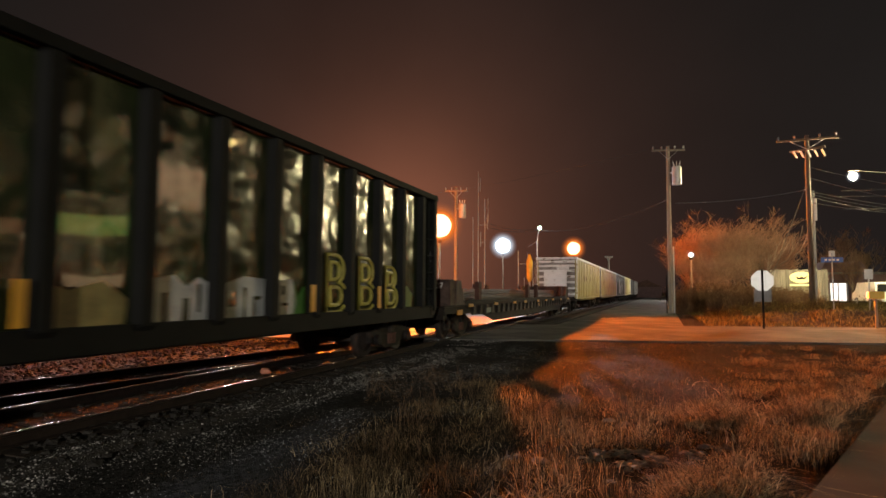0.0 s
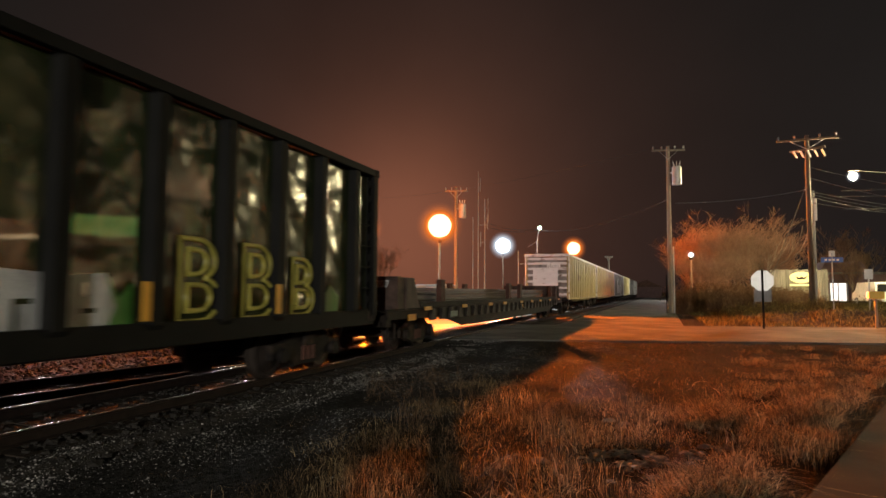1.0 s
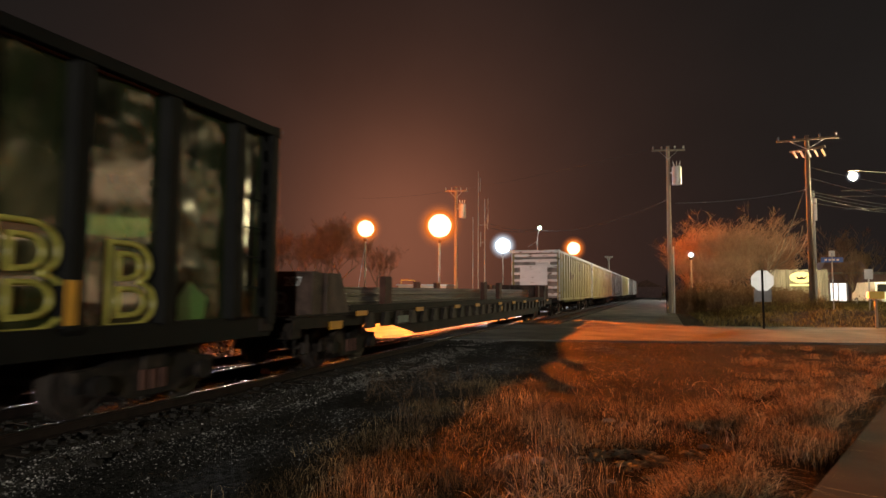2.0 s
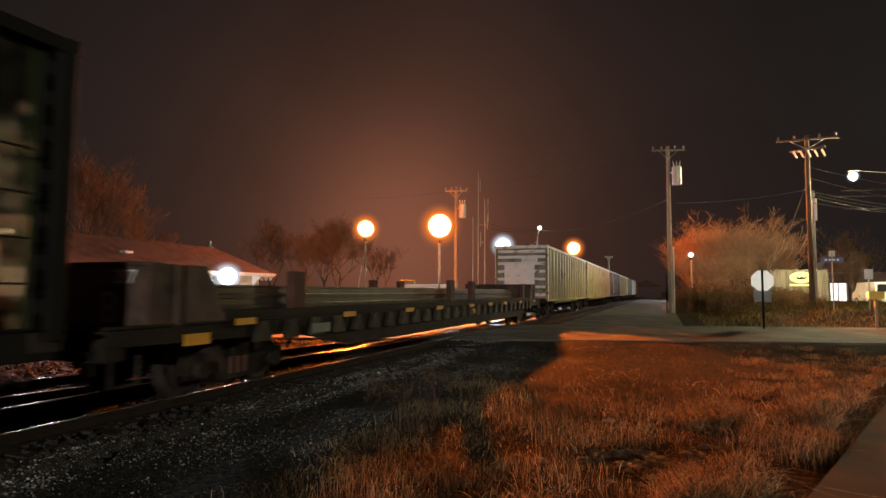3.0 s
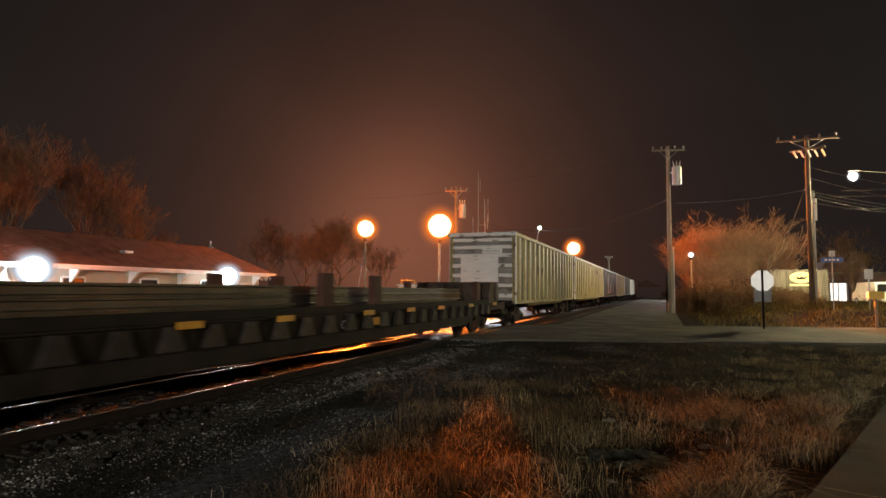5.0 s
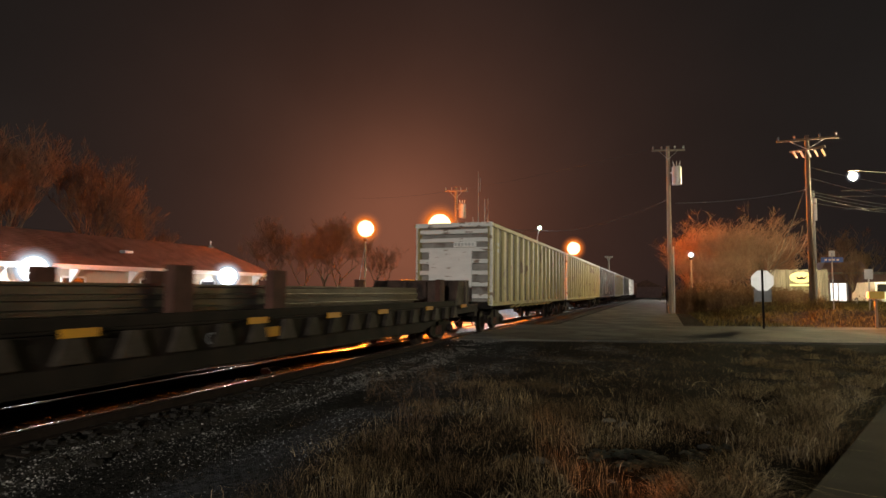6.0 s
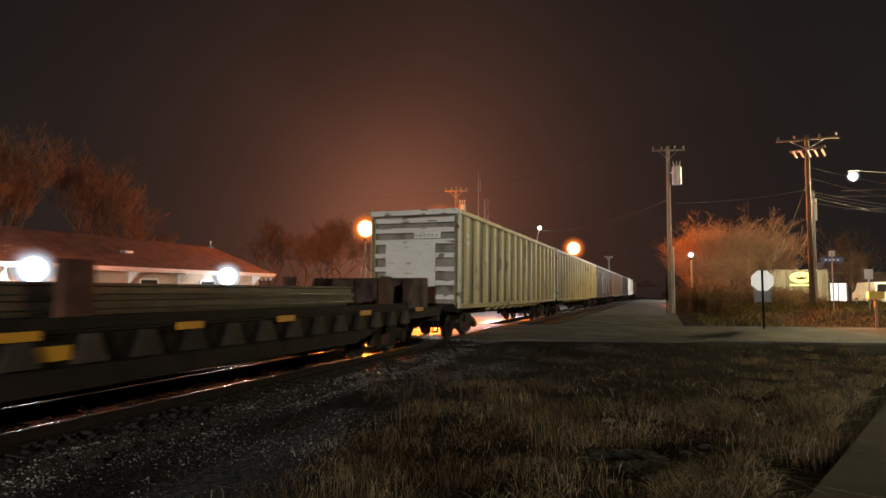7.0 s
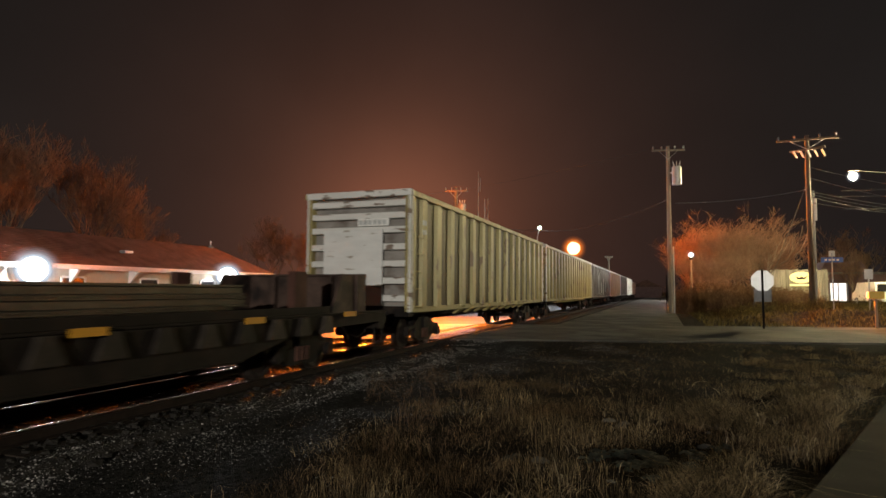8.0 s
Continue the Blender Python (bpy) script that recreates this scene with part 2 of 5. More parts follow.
# brighter straw for a few blades, painting highlights into the grass
M_BRIGHTSTRAW = mat("bleached_straw", (0.55, 0.44, 0.29), 0.6, var=0.4, scale=1.1, fine=14, bump=0.0, spec=0.3, through_light=0.35, islands=((0.35, 0.32, 0.28), (1.0, 1.0, 1.0)))
M_LEAF = mat("dark_weed_leaf", (0.035, 0.045, 0.036), 0.55, var=0.5, scale=3, fine=30, bump=0.2, spread=0.4)
M_STRAW = mat("dry_straw", (0.44, 0.325, 0.175), 0.7, var=0.6, scale=1.1, fine=14, bump=0.0, spec=0.3, through_light=0.4, islands=((0.06, 0.05, 0.042), (1.0, 1.0, 1.0)))
M_BULKHEAD = mat("rusty_bulkhead", (0.060, 0.038, 0.030), 0.7, spec=0.2, var=0.5, scale=2.5, fine=40, bump=0.3, dirt=(0.015, 0.011, 0.010))
M_PANELGREEN = mat("faded_green_placard", (0.10, 0.13, 0.10), 0.6, var=0.3, bump=0.1)
M_TANSPRAY = mat("tan_spray_paint", (0.16, 0.13, 0.045), 0.35, var=0.5, scale=3, bump=0.08)
M_SIGNBACK = mat("bare_aluminium", (0.55, 0.55, 0.54), 0.4, metal=0.4, var=0.12, bump=0.05)
M_BLUE = mat("blue_sign_paint", (0.05, 0.12, 0.42), 0.4, var=0.08, bump=0.02)
M_BRICK = mat("painted_masonry", (0.16, 0.10, 0.10), 0.85, var=0.2, scale=1.2, bump=0.3)
M_FENCE = mat("grey_board", (0.33, 0.30, 0.25), 0.85, var=0.3, scale=2, bump=0.3, spread=0.25, stretch=(4, 4, 0.5))
M_YELLOWPOLY = mat("yellow_plastic", (0.70, 0.45, 0.05), 0.5, var=0.15, bump=0.05)
M_STONE = mat("field_stone", (0.10, 0.095, 0.09), 0.85, var=0.3, scale=5, bump=0.5, spread=0.3)
M_GLASS = mat("dark_window_glass", (0.02, 0.022, 0.025), 0.08, var=0.1, bump=0.0)
M_REDLUMP = mat("broken_red_brick", (0.36, 0.14, 0.09), 0.85, var=0.3, scale=8, bump=0.4)
G_SODIUM = glow("sodium_glow", (1.0, 0.70, 0.34), 8)
G_LED = glow("led_glow", (0.92, 0.96, 1.0), 40)
G_LED2 = glow("far_led_glow", (0.85, 0.92, 1.0), 20)
G_WARM = glow("warm_lamp_glow", (1.0, 0.90, 0.62), 30)
G_AMBER = glow("amber_lamp_glow", (1.0, 0.76, 0.28), 24)
G_DOOR = glow("lit_doorway", (1.0, 0.93, 0.86), 1.6)
G_SIGN = glow("lit_yellow_sign", (1.0, 0.78, 0.04), 0.75)
G_GREENSIG = glow("green_signal", (0.1, 1.0, 0.3), 3.0)


# ---- building blocks ----
def part(name, bm, material, parent=None, label="", smooth=False):
    me = bpy.data.meshes.new(name)
    bm.to_mesh(me)
    bm.free()
    me.materials.append(material)
    if smooth:
        for p in me.polygons:
            p.use_smooth = True
    ob = new(name, me)
    if parent:
        ob.parent = parent
    if label:
        tagged(ob, label)
    return ob


def share(ob, place, parent=None, rz=0.0):
    """Another object on the same mesh."""
    o = new(ob.name.split(".")[0], ob.data)
    o.parent = parent or ob.parent
    o.location = place
    o.rotation_euler = (0, 0, radians(rz))
    return o


def thing(name, place, label, category, group="", rz=0.0):
    o = new(name)
    o.location = place
    o.rotation_euler = (0, 0, radians(rz))
    return tagged(o, label, category, group)


def box(bm, x0, x1, y0, y1, z0, z1, bevel=0.0):
    vs = [bm.verts.new((x, y, z)) for x in (x0, x1) for y in (y0, y1) for z in (z0, z1)]
    fs = [bm.faces.new([vs[i] for i in q]) for q in
          ((0, 1, 3, 2), (4, 6, 7, 5), (0, 4, 5, 1), (2, 3, 7, 6), (0, 2, 6, 4), (1, 5, 7, 3))]
    if bevel:
        es = list({e for f in fs for e in f.edges})
        bmesh.ops.bevel(bm, geom=es, offset=bevel, segments=2, affect="EDGES", profile=0.5)
    return bm


def boxes(*dims, bevel=0.0):
    bm = bmesh.new()
    for d in dims:
        box(bm, *d, bevel=bevel)
    return bm


def tube(bm, a, b, r0, r1=None, n=8, cap=True):
    a, b = Vector(a), Vector(b)
    r1 = r0 if r1 is None else r1
    q = (b - a).to_track_quat("Z", "Y")
    ring = []
    for p, r in ((a, r0), (b, r1)):
        ring.append([bm.verts.new(p + q @ Vector((r * math.cos(2 * math.pi * i / n), r * math.sin(2 * math.pi * i / n), 0))) for i in range(n)])
    for i in range(n):
        bm.faces.new((ring[0][i], ring[0][(i + 1) % n], ring[1][(i + 1) % n], ring[1][i]))
    if cap:
        bm.faces.new(ring[0][::-1])
        bm.faces.new(ring[1])
    return bm


def tubes(*segs, n=8):
    bm = bmesh.new()
    for s in segs:
        tube(bm, *s, n=n)
    return bm


def prism(bm, poly, axis, lo, hi):
    """A polygon in the plane across an axis, pulled from lo to hi along it."""
    def put(p, w):
        return {"x": (w, p[0], p[1]), "y": (p[0], w, p[1]), "z": (p[0], p[1], w)}[axis]
    a = [bm.verts.new(put(p, lo)) for p in poly]
    b = [bm.verts.new(put(p, hi)) for p in poly]
    n = len(poly)
    for i in range(n):
        bm.faces.new((a[i], a[(i + 1) % n], b[(i + 1) % n], b[i]))
    bm.faces.new(a[::-1])
    bm.faces.new(b)
    bmesh.ops.recalc_face_normals(bm, faces=bm.faces[:])
    return bm


def lathe(bm, profile, n=20, axis="z"):
    """Radii and heights turned about an axis."""
    rings = []
    for r, h in profile:
        ring = []
        for i in range(n):
            a = 2 * math.pi * i / n
            p = (r * math.cos(a), r * math.sin(a), h)
            ring.append(bm.verts.new(p if axis == "z" else (p[2], p[0], p[1])))
        rings.append(ring)
    for a, b in zip(rings, rings[1:]):
        for i in range(n):
            bm.faces.new((a[i], a[(i + 1) % n], b[(i + 1) % n], b[i]))
    bm.faces.new(rings[0][::-1])
    bm.faces.new(rings[-1])
    bmesh.ops.recalc_face_normals(bm, faces=bm.faces[:])
    return bm


def ball(bm, c, r, seg=14, rings=8):
    m = Matrix.Translation(c)
    bmesh.ops.create_uvsphere(bm, u_segments=seg, v_segments=rings, radius=r, matrix=m)
    return bm


def sheet(name, verts, faces, material, smooth=False):
    me = bpy.data.meshes.new(name)
    me.from_pydata(verts, [], faces)
    me.update()
    me.materials.append(material)
    if smooth:
        me.polygons.foreach_set("use_smooth", [True] * len(me.polygons))
    return new(name, me)


def cable(name, points, radius, material, parent=None):
    cu = bpy.data.curves.new(name, "CURVE")
    cu.dimensions, cu.bevel_depth, cu.bevel_resolution = "3D", radius, 1
    sp = cu.splines.new("POLY")
    sp.points.add(len(points) - 1)
    for p, q in zip(sp.points, points):
        p.co = (*q, 1)
    cu.materials.append(material)
    ob = new(name, cu)
    if parent:
        ob.parent = parent
    return ob


def sagging(a, b, sag, n=16):
    a, b = Vector(a), Vector(b)
    return [tuple(a.lerp(b, i / n) - Vector((0, 0, 4 * sag * (i / n) * (1 - i / n)))) for i in range(n + 1)]


def lettering(name, words, size, material, parent, m, depth=0.004, outline=False):
    cu = bpy.data.curves.new(name, "FONT")
    cu.body, cu.size, cu.extrude = words, size, depth
    if outline:
        cu.fill_mode, cu.bevel_depth, cu.bevel_resolution = "NONE", 0.035, 0
    ob = new(name, cu)
    me = bpy.data.meshes.new_from_object(ob.evaluated_get(bpy.context.evaluated_depsgraph_get()))
    bpy.data.objects.remove(ob)
    me.materials.clear()
    me.materials.append(material)
    ob = new(name, me)
    ob.parent = parent
    ob.matrix_local = m
    return ob


# ---- ground ----
def smooth(a, b, v):
    t = min(1.0, max(0.0, (v - a) / (b - a)))
    return t * t * (3 - 2 * t)


ROAD_DIR = Vector((0.951, 0.309, 0))  # the street that crosses the track
ROAD_NORM = Vector((-0.309, 0.951, 0))
ROAD_MID = Vector((0.0, 26.2, 0))
ROAD_HALF = 4.6


def road_off(x, y):
    return (x - ROAD_MID.x) * ROAD_NORM.x + (y - ROAD_MID.y) * ROAD_NORM.y


def ground_z(x, y):
    z = -0.27
    away = abs(road_off(x, y))
    z += 0.20 * (1 - smooth(ROAD_HALF + 0.2, ROAD_HALF + 3.0, away))
    if road_off(x, y) > 0:
        beyond = smooth(0, 9, road_off(x, y) - ROAD_HALF)
        z = max(z, -0.07 + (0.62 * smooth(2.0, 10.0, x) + 0.6 * smooth(60, 140, y) * smooth(3, 12, x)) * beyond) if x > -5 else z
    if -5.4 > x > -16 and away > ROAD_HALF + 1.2:
        z = min(z, -0.20)
    if x > -4.6 and y < 21:
        z += 0.05 * noise.noise((x * 0.6, y * 0.6, 0)) + 0.10 * smooth(0, 3, x) * (1 - smooth(10, 20, y))
    return z


def axis_steps(lo, a, b, hi, step):
    mid = list(np.arange(a, b + 1e-6, step))
    out = [a - 2.0 ** k for k in range(1, 13) if a - 2.0 ** k > lo][::-1]
    return [lo] + out + mid + [b + 2.0 ** k for k in range(1, 13) if b + 2.0 ** k < hi] + [hi]


def ground_material():
    m = bpy.data.materials.new("field_soil")
    m.use_nodes = True
    t = m.node_tree
    b = t.nodes["Principled BSDF"]
    b.inputs["Roughness"].default_value, b.inputs["Specular IOR Level"].default_value = 0.95, 0.08
    co = t.nodes.new("ShaderNodeTexCoord")
    n1 = t.nodes.new("ShaderNodeTexNoise")
    n1.inputs["Scale"].default_value, n1.inputs["Detail"].default_value = 0.9, 8
    n2 = t.nodes.new("ShaderNodeTexVoronoi")
    n2.inputs["Scale"].default_value = 22
    n3 = t.nodes.new("ShaderNodeTexNoise")
    n3.inputs["Scale"].default_value, n3.inputs["Detail"].default_value = 38, 4
    for n in (n1, n2, n3):
        t.links.new(co.outputs["Object"], n.inputs["Vector"])
    soil = t.nodes.new("ShaderNodeValToRGB")
    e = soil.color_ramp.elements
    e[0].position, e[0].color = 0.3, (0.0055, 0.0038, 0.0026, 1)
    e[1].position, e[1].color = 0.75, (0.021, 0.0135, 0.0075, 1)
    t.links.new(n3.outputs["Fac"], soil.inputs[0])
    stone = t.nodes.new("ShaderNodeValToRGB")
    e = stone.color_ramp.elements
    e[0].position, e[0].color = 0.1, (0.005, 0.0047, 0.0043, 1)
    e[1].position, e[1].color = 0.9, (0.040, 0.038, 0.036, 1)
    t.links.new(n2.outputs["Color"], stone.inputs[0])
    sep = t.nodes.new("ShaderNodeSeparateXYZ")
    t.links.new(co.outputs["Object"], sep.inputs[0])
    edge = t.nodes.new("ShaderNodeMath")
    edge.operation = "MULTIPLY_ADD"
    t.links.new(n1.outputs["Fac"], edge.inputs[0])
    edge.inputs[1].default_value = 5.0
    t.links.new(sep.outputs["X"], edge.inputs[2])
    mr = t.nodes.new("ShaderNodeMapRange")
    mr.inputs["From Min"].default_value, mr.inputs["From Max"].default_value = -2.3, -0.9
    t.links.new(edge.outputs[0], mr.inputs["Value"])
    mx = t.nodes.new("ShaderNodeMix")
    mx.data_type = "RGBA"
    t.links.new(mr.outputs[0], mx.inputs[0])
    t.links.new(stone.outputs[0], mx.inputs[6])
    t.links.new(soil.outputs[0], mx.inputs[7])
    t.links.new(mx.outputs[2], b.inputs["Base Color"])
    bp = t.nodes.new("ShaderNodeBump")
    bp.inputs["Strength"].default_value, bp.inputs["Distance"].default_value = 0.9, 0.05
    t.links.new(n3.outputs["Fac"], bp.inputs["Height"])
    t.links.new(bp.outputs[0], b.inputs["Normal"])
    return m


gx = axis_steps(-1800, -24, 24, 1800, 0.5)
gy = axis_steps(-1500, -8, 64, 2200, 0.5)
gv = [(x, y, ground_z(x, y) if abs(x) < 100 and -60 < y < 400 else -0.25) for y in gy for x in gx]
nx = len(gx)
gf = [(j * nx + i, j * nx + i + 1, (j + 1) * nx + i + 1, (j + 1) * nx + i) for j in range(len(gy) - 1) for i in range(nx - 1)]
ground = tagged(sheet("ground", gv, gf, ground_material(), True), "dark gravelly field soil with dormant grass", "ground", kind="structure")


def slab(name, outline, z_of, thick, material, label, step=1.0):
    """A paved strip between two edge lines, with real thickness."""
    (a0, a1), (b0, b1) = outline
    n = max(2, int((Vector(a1) - Vector(a0)).length / step))
    bm = bmesh.new()
    rows = []
    for i in range(n + 1):
        p, q = Vector(a0).lerp(Vector(a1), i / n), Vector(b0).lerp(Vector(b1), i / n)
        rows.append([bm.verts.new((v.x, v.y, z_of(v.x, v.y) + dz)) for v in (p, q) for dz in (0, -thick)])
    for r, s in zip(rows, rows[1:]):
        for quad in ((r[0], s[0], s[2], r[2]), (r[0], r[1], s[1], s[0]), (r[2], s[2], s[3], r[3])):
            bm.faces.new(quad)
    bm.faces.new((rows[0][0], rows[0][2], rows[0][3], rows[0][1]))
    bm.faces.new((rows[-1][0], rows[-1][1], rows[-1][3], rows[-1][2]))
    bmesh.ops.recalc_face_normals(bm, faces=bm.faces[:])
    return tagged(part(name, bm, material), label, "road", kind="structure")


def on_road(along, across):
    p = ROAD_MID + ROAD_DIR * along + ROAD_NORM * across
    return (p.x, p.y, 0)


# the crossing street, the crossing boards' gaps and the lane beside the track
slab("road", ((on_road(-8.62, -ROAD_HALF), on_road(60, -ROAD_HALF)), (on_road(-5.64, ROAD_HALF), on_road(60, ROAD_HALF))),
     lambda x, y: -0.012 + 0.0 * x, 0.25, M_ASPHALT, "worn grey asphalt street at the level crossing")
slab("road", ((on_road(-60, -ROAD_HALF), on_road(-10.5, -ROAD_HALF)), (on_road(-60, ROAD_HALF), on_road(-7.5, ROAD_HALF))),
     lambda x, y: -0.012, 0.25, M_ASPHALT, "worn grey asphalt street beyond the level crossing")
slab("road", (((-4.9, 29.6, 0), (-4.0, 260, 0)), ((1.0, 31.6, 0), (1.4, 260, 0))),
     lambda x, y: -0.02, 0.3, M_ASPHALT, "dark asphalt lane beside the railway track", 4.0)
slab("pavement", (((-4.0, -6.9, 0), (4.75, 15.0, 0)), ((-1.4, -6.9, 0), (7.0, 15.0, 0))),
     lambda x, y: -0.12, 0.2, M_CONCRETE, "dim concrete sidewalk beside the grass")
panel = part("crossing_panel", boxes((NEAR_RAIL - 1.36, NEAR_RAIL - 0.14, 19.0, 28.7, -0.2, -0.01), bevel=0.01), M_ASPHALT)
tagged(panel, "dark rubber crossing panel between the rails", "crossing panel", kind="structure")


# ---- track ----
def berm(name, xs, zs, y0, y1, label):
    bm = bmesh.new()
    prism(bm, list(zip(xs, zs)), "y", y0, y1)
    return tagged(part(name, bm, M_GRAVEL), label, "ballast", kind="structure")


berm("ballast", (-10.3, -9.3, -6.0, -5.2), (-0.6, -0.175, -0.175, -0.6), -40, 300, "grey crushed stone ballast under the track")
berm("ballast", (-14.5, -13.2, -9.29, -9.29), (-0.6, -0.19, -0.19, -0.6), -40, 34, "grey crushed stone ballast under the siding")

RAIL_FOOT = [(-0.07, -0.17), (0.07, -0.17), (0.07, -0.155), (0.012, -0.14), (0.012, -0.045), (0.035, -0.035), (0.035, -0.011),
             (-0.035, -0.011), (-0.035, -0.035), (-0.012, -0.045), (-0.012, -0.14), (-0.07, -0.155)]
RAIL_HEAD = [(0.036 * math.sin(radians(a)) / math.sin(radians(15)), 0.139 * (math.cos(radians(a)) - 1)) for a in range(-15, 16, 3)]


def swept(name, section, line, material, parent=None):
    bm = bmesh.new()
    rings = [[bm.verts.new((x + u, y, z + w)) for u, w in section] for x, y, z in line]
    n = len(section)
    for a, b in zip(rings, rings[1:]):
        for i in range(n):
            bm.faces.new((a[i], a[(i + 1) % n], b[(i + 1) % n], b[i]))
    bm.faces.new(rings[0][::-1])
    bm.faces.new(rings[-1])
    bmesh.ops.recalc_face_normals(bm, faces=bm.faces[:])
    return part(name, bm, material, parent)


def rail(line, label):
    r = swept("rail", RAIL_FOOT, line, M_RAILSIDE)
    top = swept("running_surface", RAIL_HEAD, line, M_RAIL, r)
    for p in top.data.polygons:
        p.use_smooth = abs(p.normal.z) > 0.5 and p.normal.z > 0
    return tagged(r, label, "rail", "rails of the track")


for x in (NEAR_RAIL - 0.035, FAR_RAIL + 0.035):
    rail([(x, y, 0) for y in (-40, -10, 300)], "steel running rail with a bright polished top")


def turnout(y):
    return 0.0204 * max(0.0, 30 - y) ** 1.5


ys = [26, 24, 22, 20, 18, 16, 14, 12, 10, 8, 6, 4, 2, 0, -3, -6, -10]
rail([(NEAR_RAIL - 0.035 - turnout(y), y, -0.004) for y in ys], "diverging steel rail of a siding turnout")
rail([(FAR_RAIL - 0.045 - turnout(y), y, -0.004) for y in ys], "diverging steel rail of a siding turnout")

tie_bm = boxes((-1.3, 1.3, -0.115, 0.115, -0.36, -0.163), bevel=0.012)
tie = part("railroad_tie", tie_bm, M_TIE)
tie.location = (TRACK, -6.0, 0)
tagged(tie, "creosoted wooden railroad tie in the ballast", "railroad tie", "ties of the track")
for i in range(1, 150):
    y = -6 + i * 0.53
    if not 18.8 < y < 28.9:
        o = tagged(share(tie, (TRACK, y, random.uniform(-0.01, 0.004)), rz=random.uniform(-1.2, 1.2)), "creosoted wooden railroad tie in the ballast", "railroad tie", "ties of the track")
for i in range(34):
    y = -6 + i * 0.55
    if turnout(y) > 2.65 or y < 9:
        tagged(share(tie, (TRACK - turnout(y) - 0.45, y, -0.012), rz=random.uniform(-3, 0) - 6), "creosoted wooden railroad tie in the ballast", "railroad tie", "ties of the track")


# ---- train ----
FACE_X = Matrix(((0, 0, 1, 0), (1, 0, 0, 0), (0, 1, 0, 0), (0, 0, 0, 1)))  # writing on a side that faces the camera's side
FACE_END = Matrix(((1, 0, 0, 0), (0, 0, -1, 0), (0, 1, 0, 0), (0, 0, 0, 1)))  # writing on a car's front end
ROLLING = []
CARS = []


def wheelset(car, y):
    bm = bmesh.new()
    for s in (-1, 1):
        prof = [(0.06, -0.16), (0.1, -0.15), (0.30, -0.09), (0.37, -0.1), (0.42, -0.07), (0.415, 0.05), (0.45, 0.06), (0.45, 0.085), (0.36, 0.08), (0.2, 0.05), (0.08, 0.07)]
        b2 = bmesh.new()
        lathe(b2, prof, 24, "x")
        for v in b2.verts:
            v.co.x = -s * v.co.x + s * 0.755
        me = bpy.data.meshes.new("w")
        b2.to_mesh(me)
        b2.free()
        bm.from_mesh(me)
        bpy.data.meshes.remove(me)
    tube(bm, (-1.0, 0, 0), (1.0, 0, 0), 0.075, n=12)
    bmesh.ops.recalc_face_normals(bm, faces=bm.faces[:])
    o = part("wheelset", bm, M_WHEEL, car)
    o.location = (0, y, 0.43)
    ROLLING.append((o, y))
    return o


def truck(car, y):
    for s in (-1, 1):
        bm = bmesh.new()
        prism(bm, [(y - 1.15, 0.62), (y - 1.15, 0.36), (y - 0.7, 0.36), (y - 0.42, 0.2), (y + 0.42, 0.2), (y + 0.7, 0.36), (y + 1.15, 0.36), (y + 1.15, 0.62),
                   (y + 0.75, 0.66), (y + 0.45, 0.86), (y - 0.45, 0.86), (y - 0.75, 0.66)], "x", s * 1.06 - 0.07, s * 1.06 + 0.07)
        part("truck_side_frame", bm, M_DARKSTEEL, car)
        for dy in (-0.88, 0.88):
            b = tubes((((s * 1.10, y + dy, 0.43)), (s * 1.24, y + dy, 0.43), 0.13), n=12)
            part("bearing_cap", b, M_DARKSTEEL, car)
        for dy in (-0.17, 0.0, 0.17):
            part("spring", tubes(((s * 1.10, y + dy, 0.28), (s * 1.10, y + dy, 0.55), 0.065), n=10), M_STAKE, car)
    part("bolster", boxes((-1.2, 1.2, y - 0.2, y + 0.2, 0.55, 0.85), bevel=0.02), M_DARKSTEEL, car)
    for dy in (-0.88, 0.88):
        wheelset(car, y + dy)


def coupler(car, y, s):
    bm = boxes((-0.09, 0.09, min(y, y + s * 0.55), max(y, y + s * 0.55), 0.76, 0.94), bevel=0.02)
    box(bm, -0.16, 0.16, min(y + s * 0.42, y + s * 0.68), max(y + s * 0.42, y + s * 0.68), 0.7, 1.0, bevel=0.04)
    part("coupler", bm, M_DARKSTEEL, car)
    cable("air_hose", [(0.35, y, 0.8), (0.38, y + s * 0.2, 0.55), (0.3, y + s * 0.45, 0.42), (0.2, y + s * 0.6, 0.5)], 0.022, M_WIRE, car)


def ladder(car, y0, y1, x, z0, z1, material, rungs):
    for i in range(rungs):
        z = z0 + (z1 - z0) * i / max(1, rungs - 1)
        part("rung", tubes(((x - 0.03, y0, z), (x + 0.07, y0, z), 0.012), ((x + 0.07, y0, z), (x + 0.07, y1, z), 0.012), ((x + 0.07, y1, z), (x - 0.03, y1, z), 0.012), n=6), material, car)


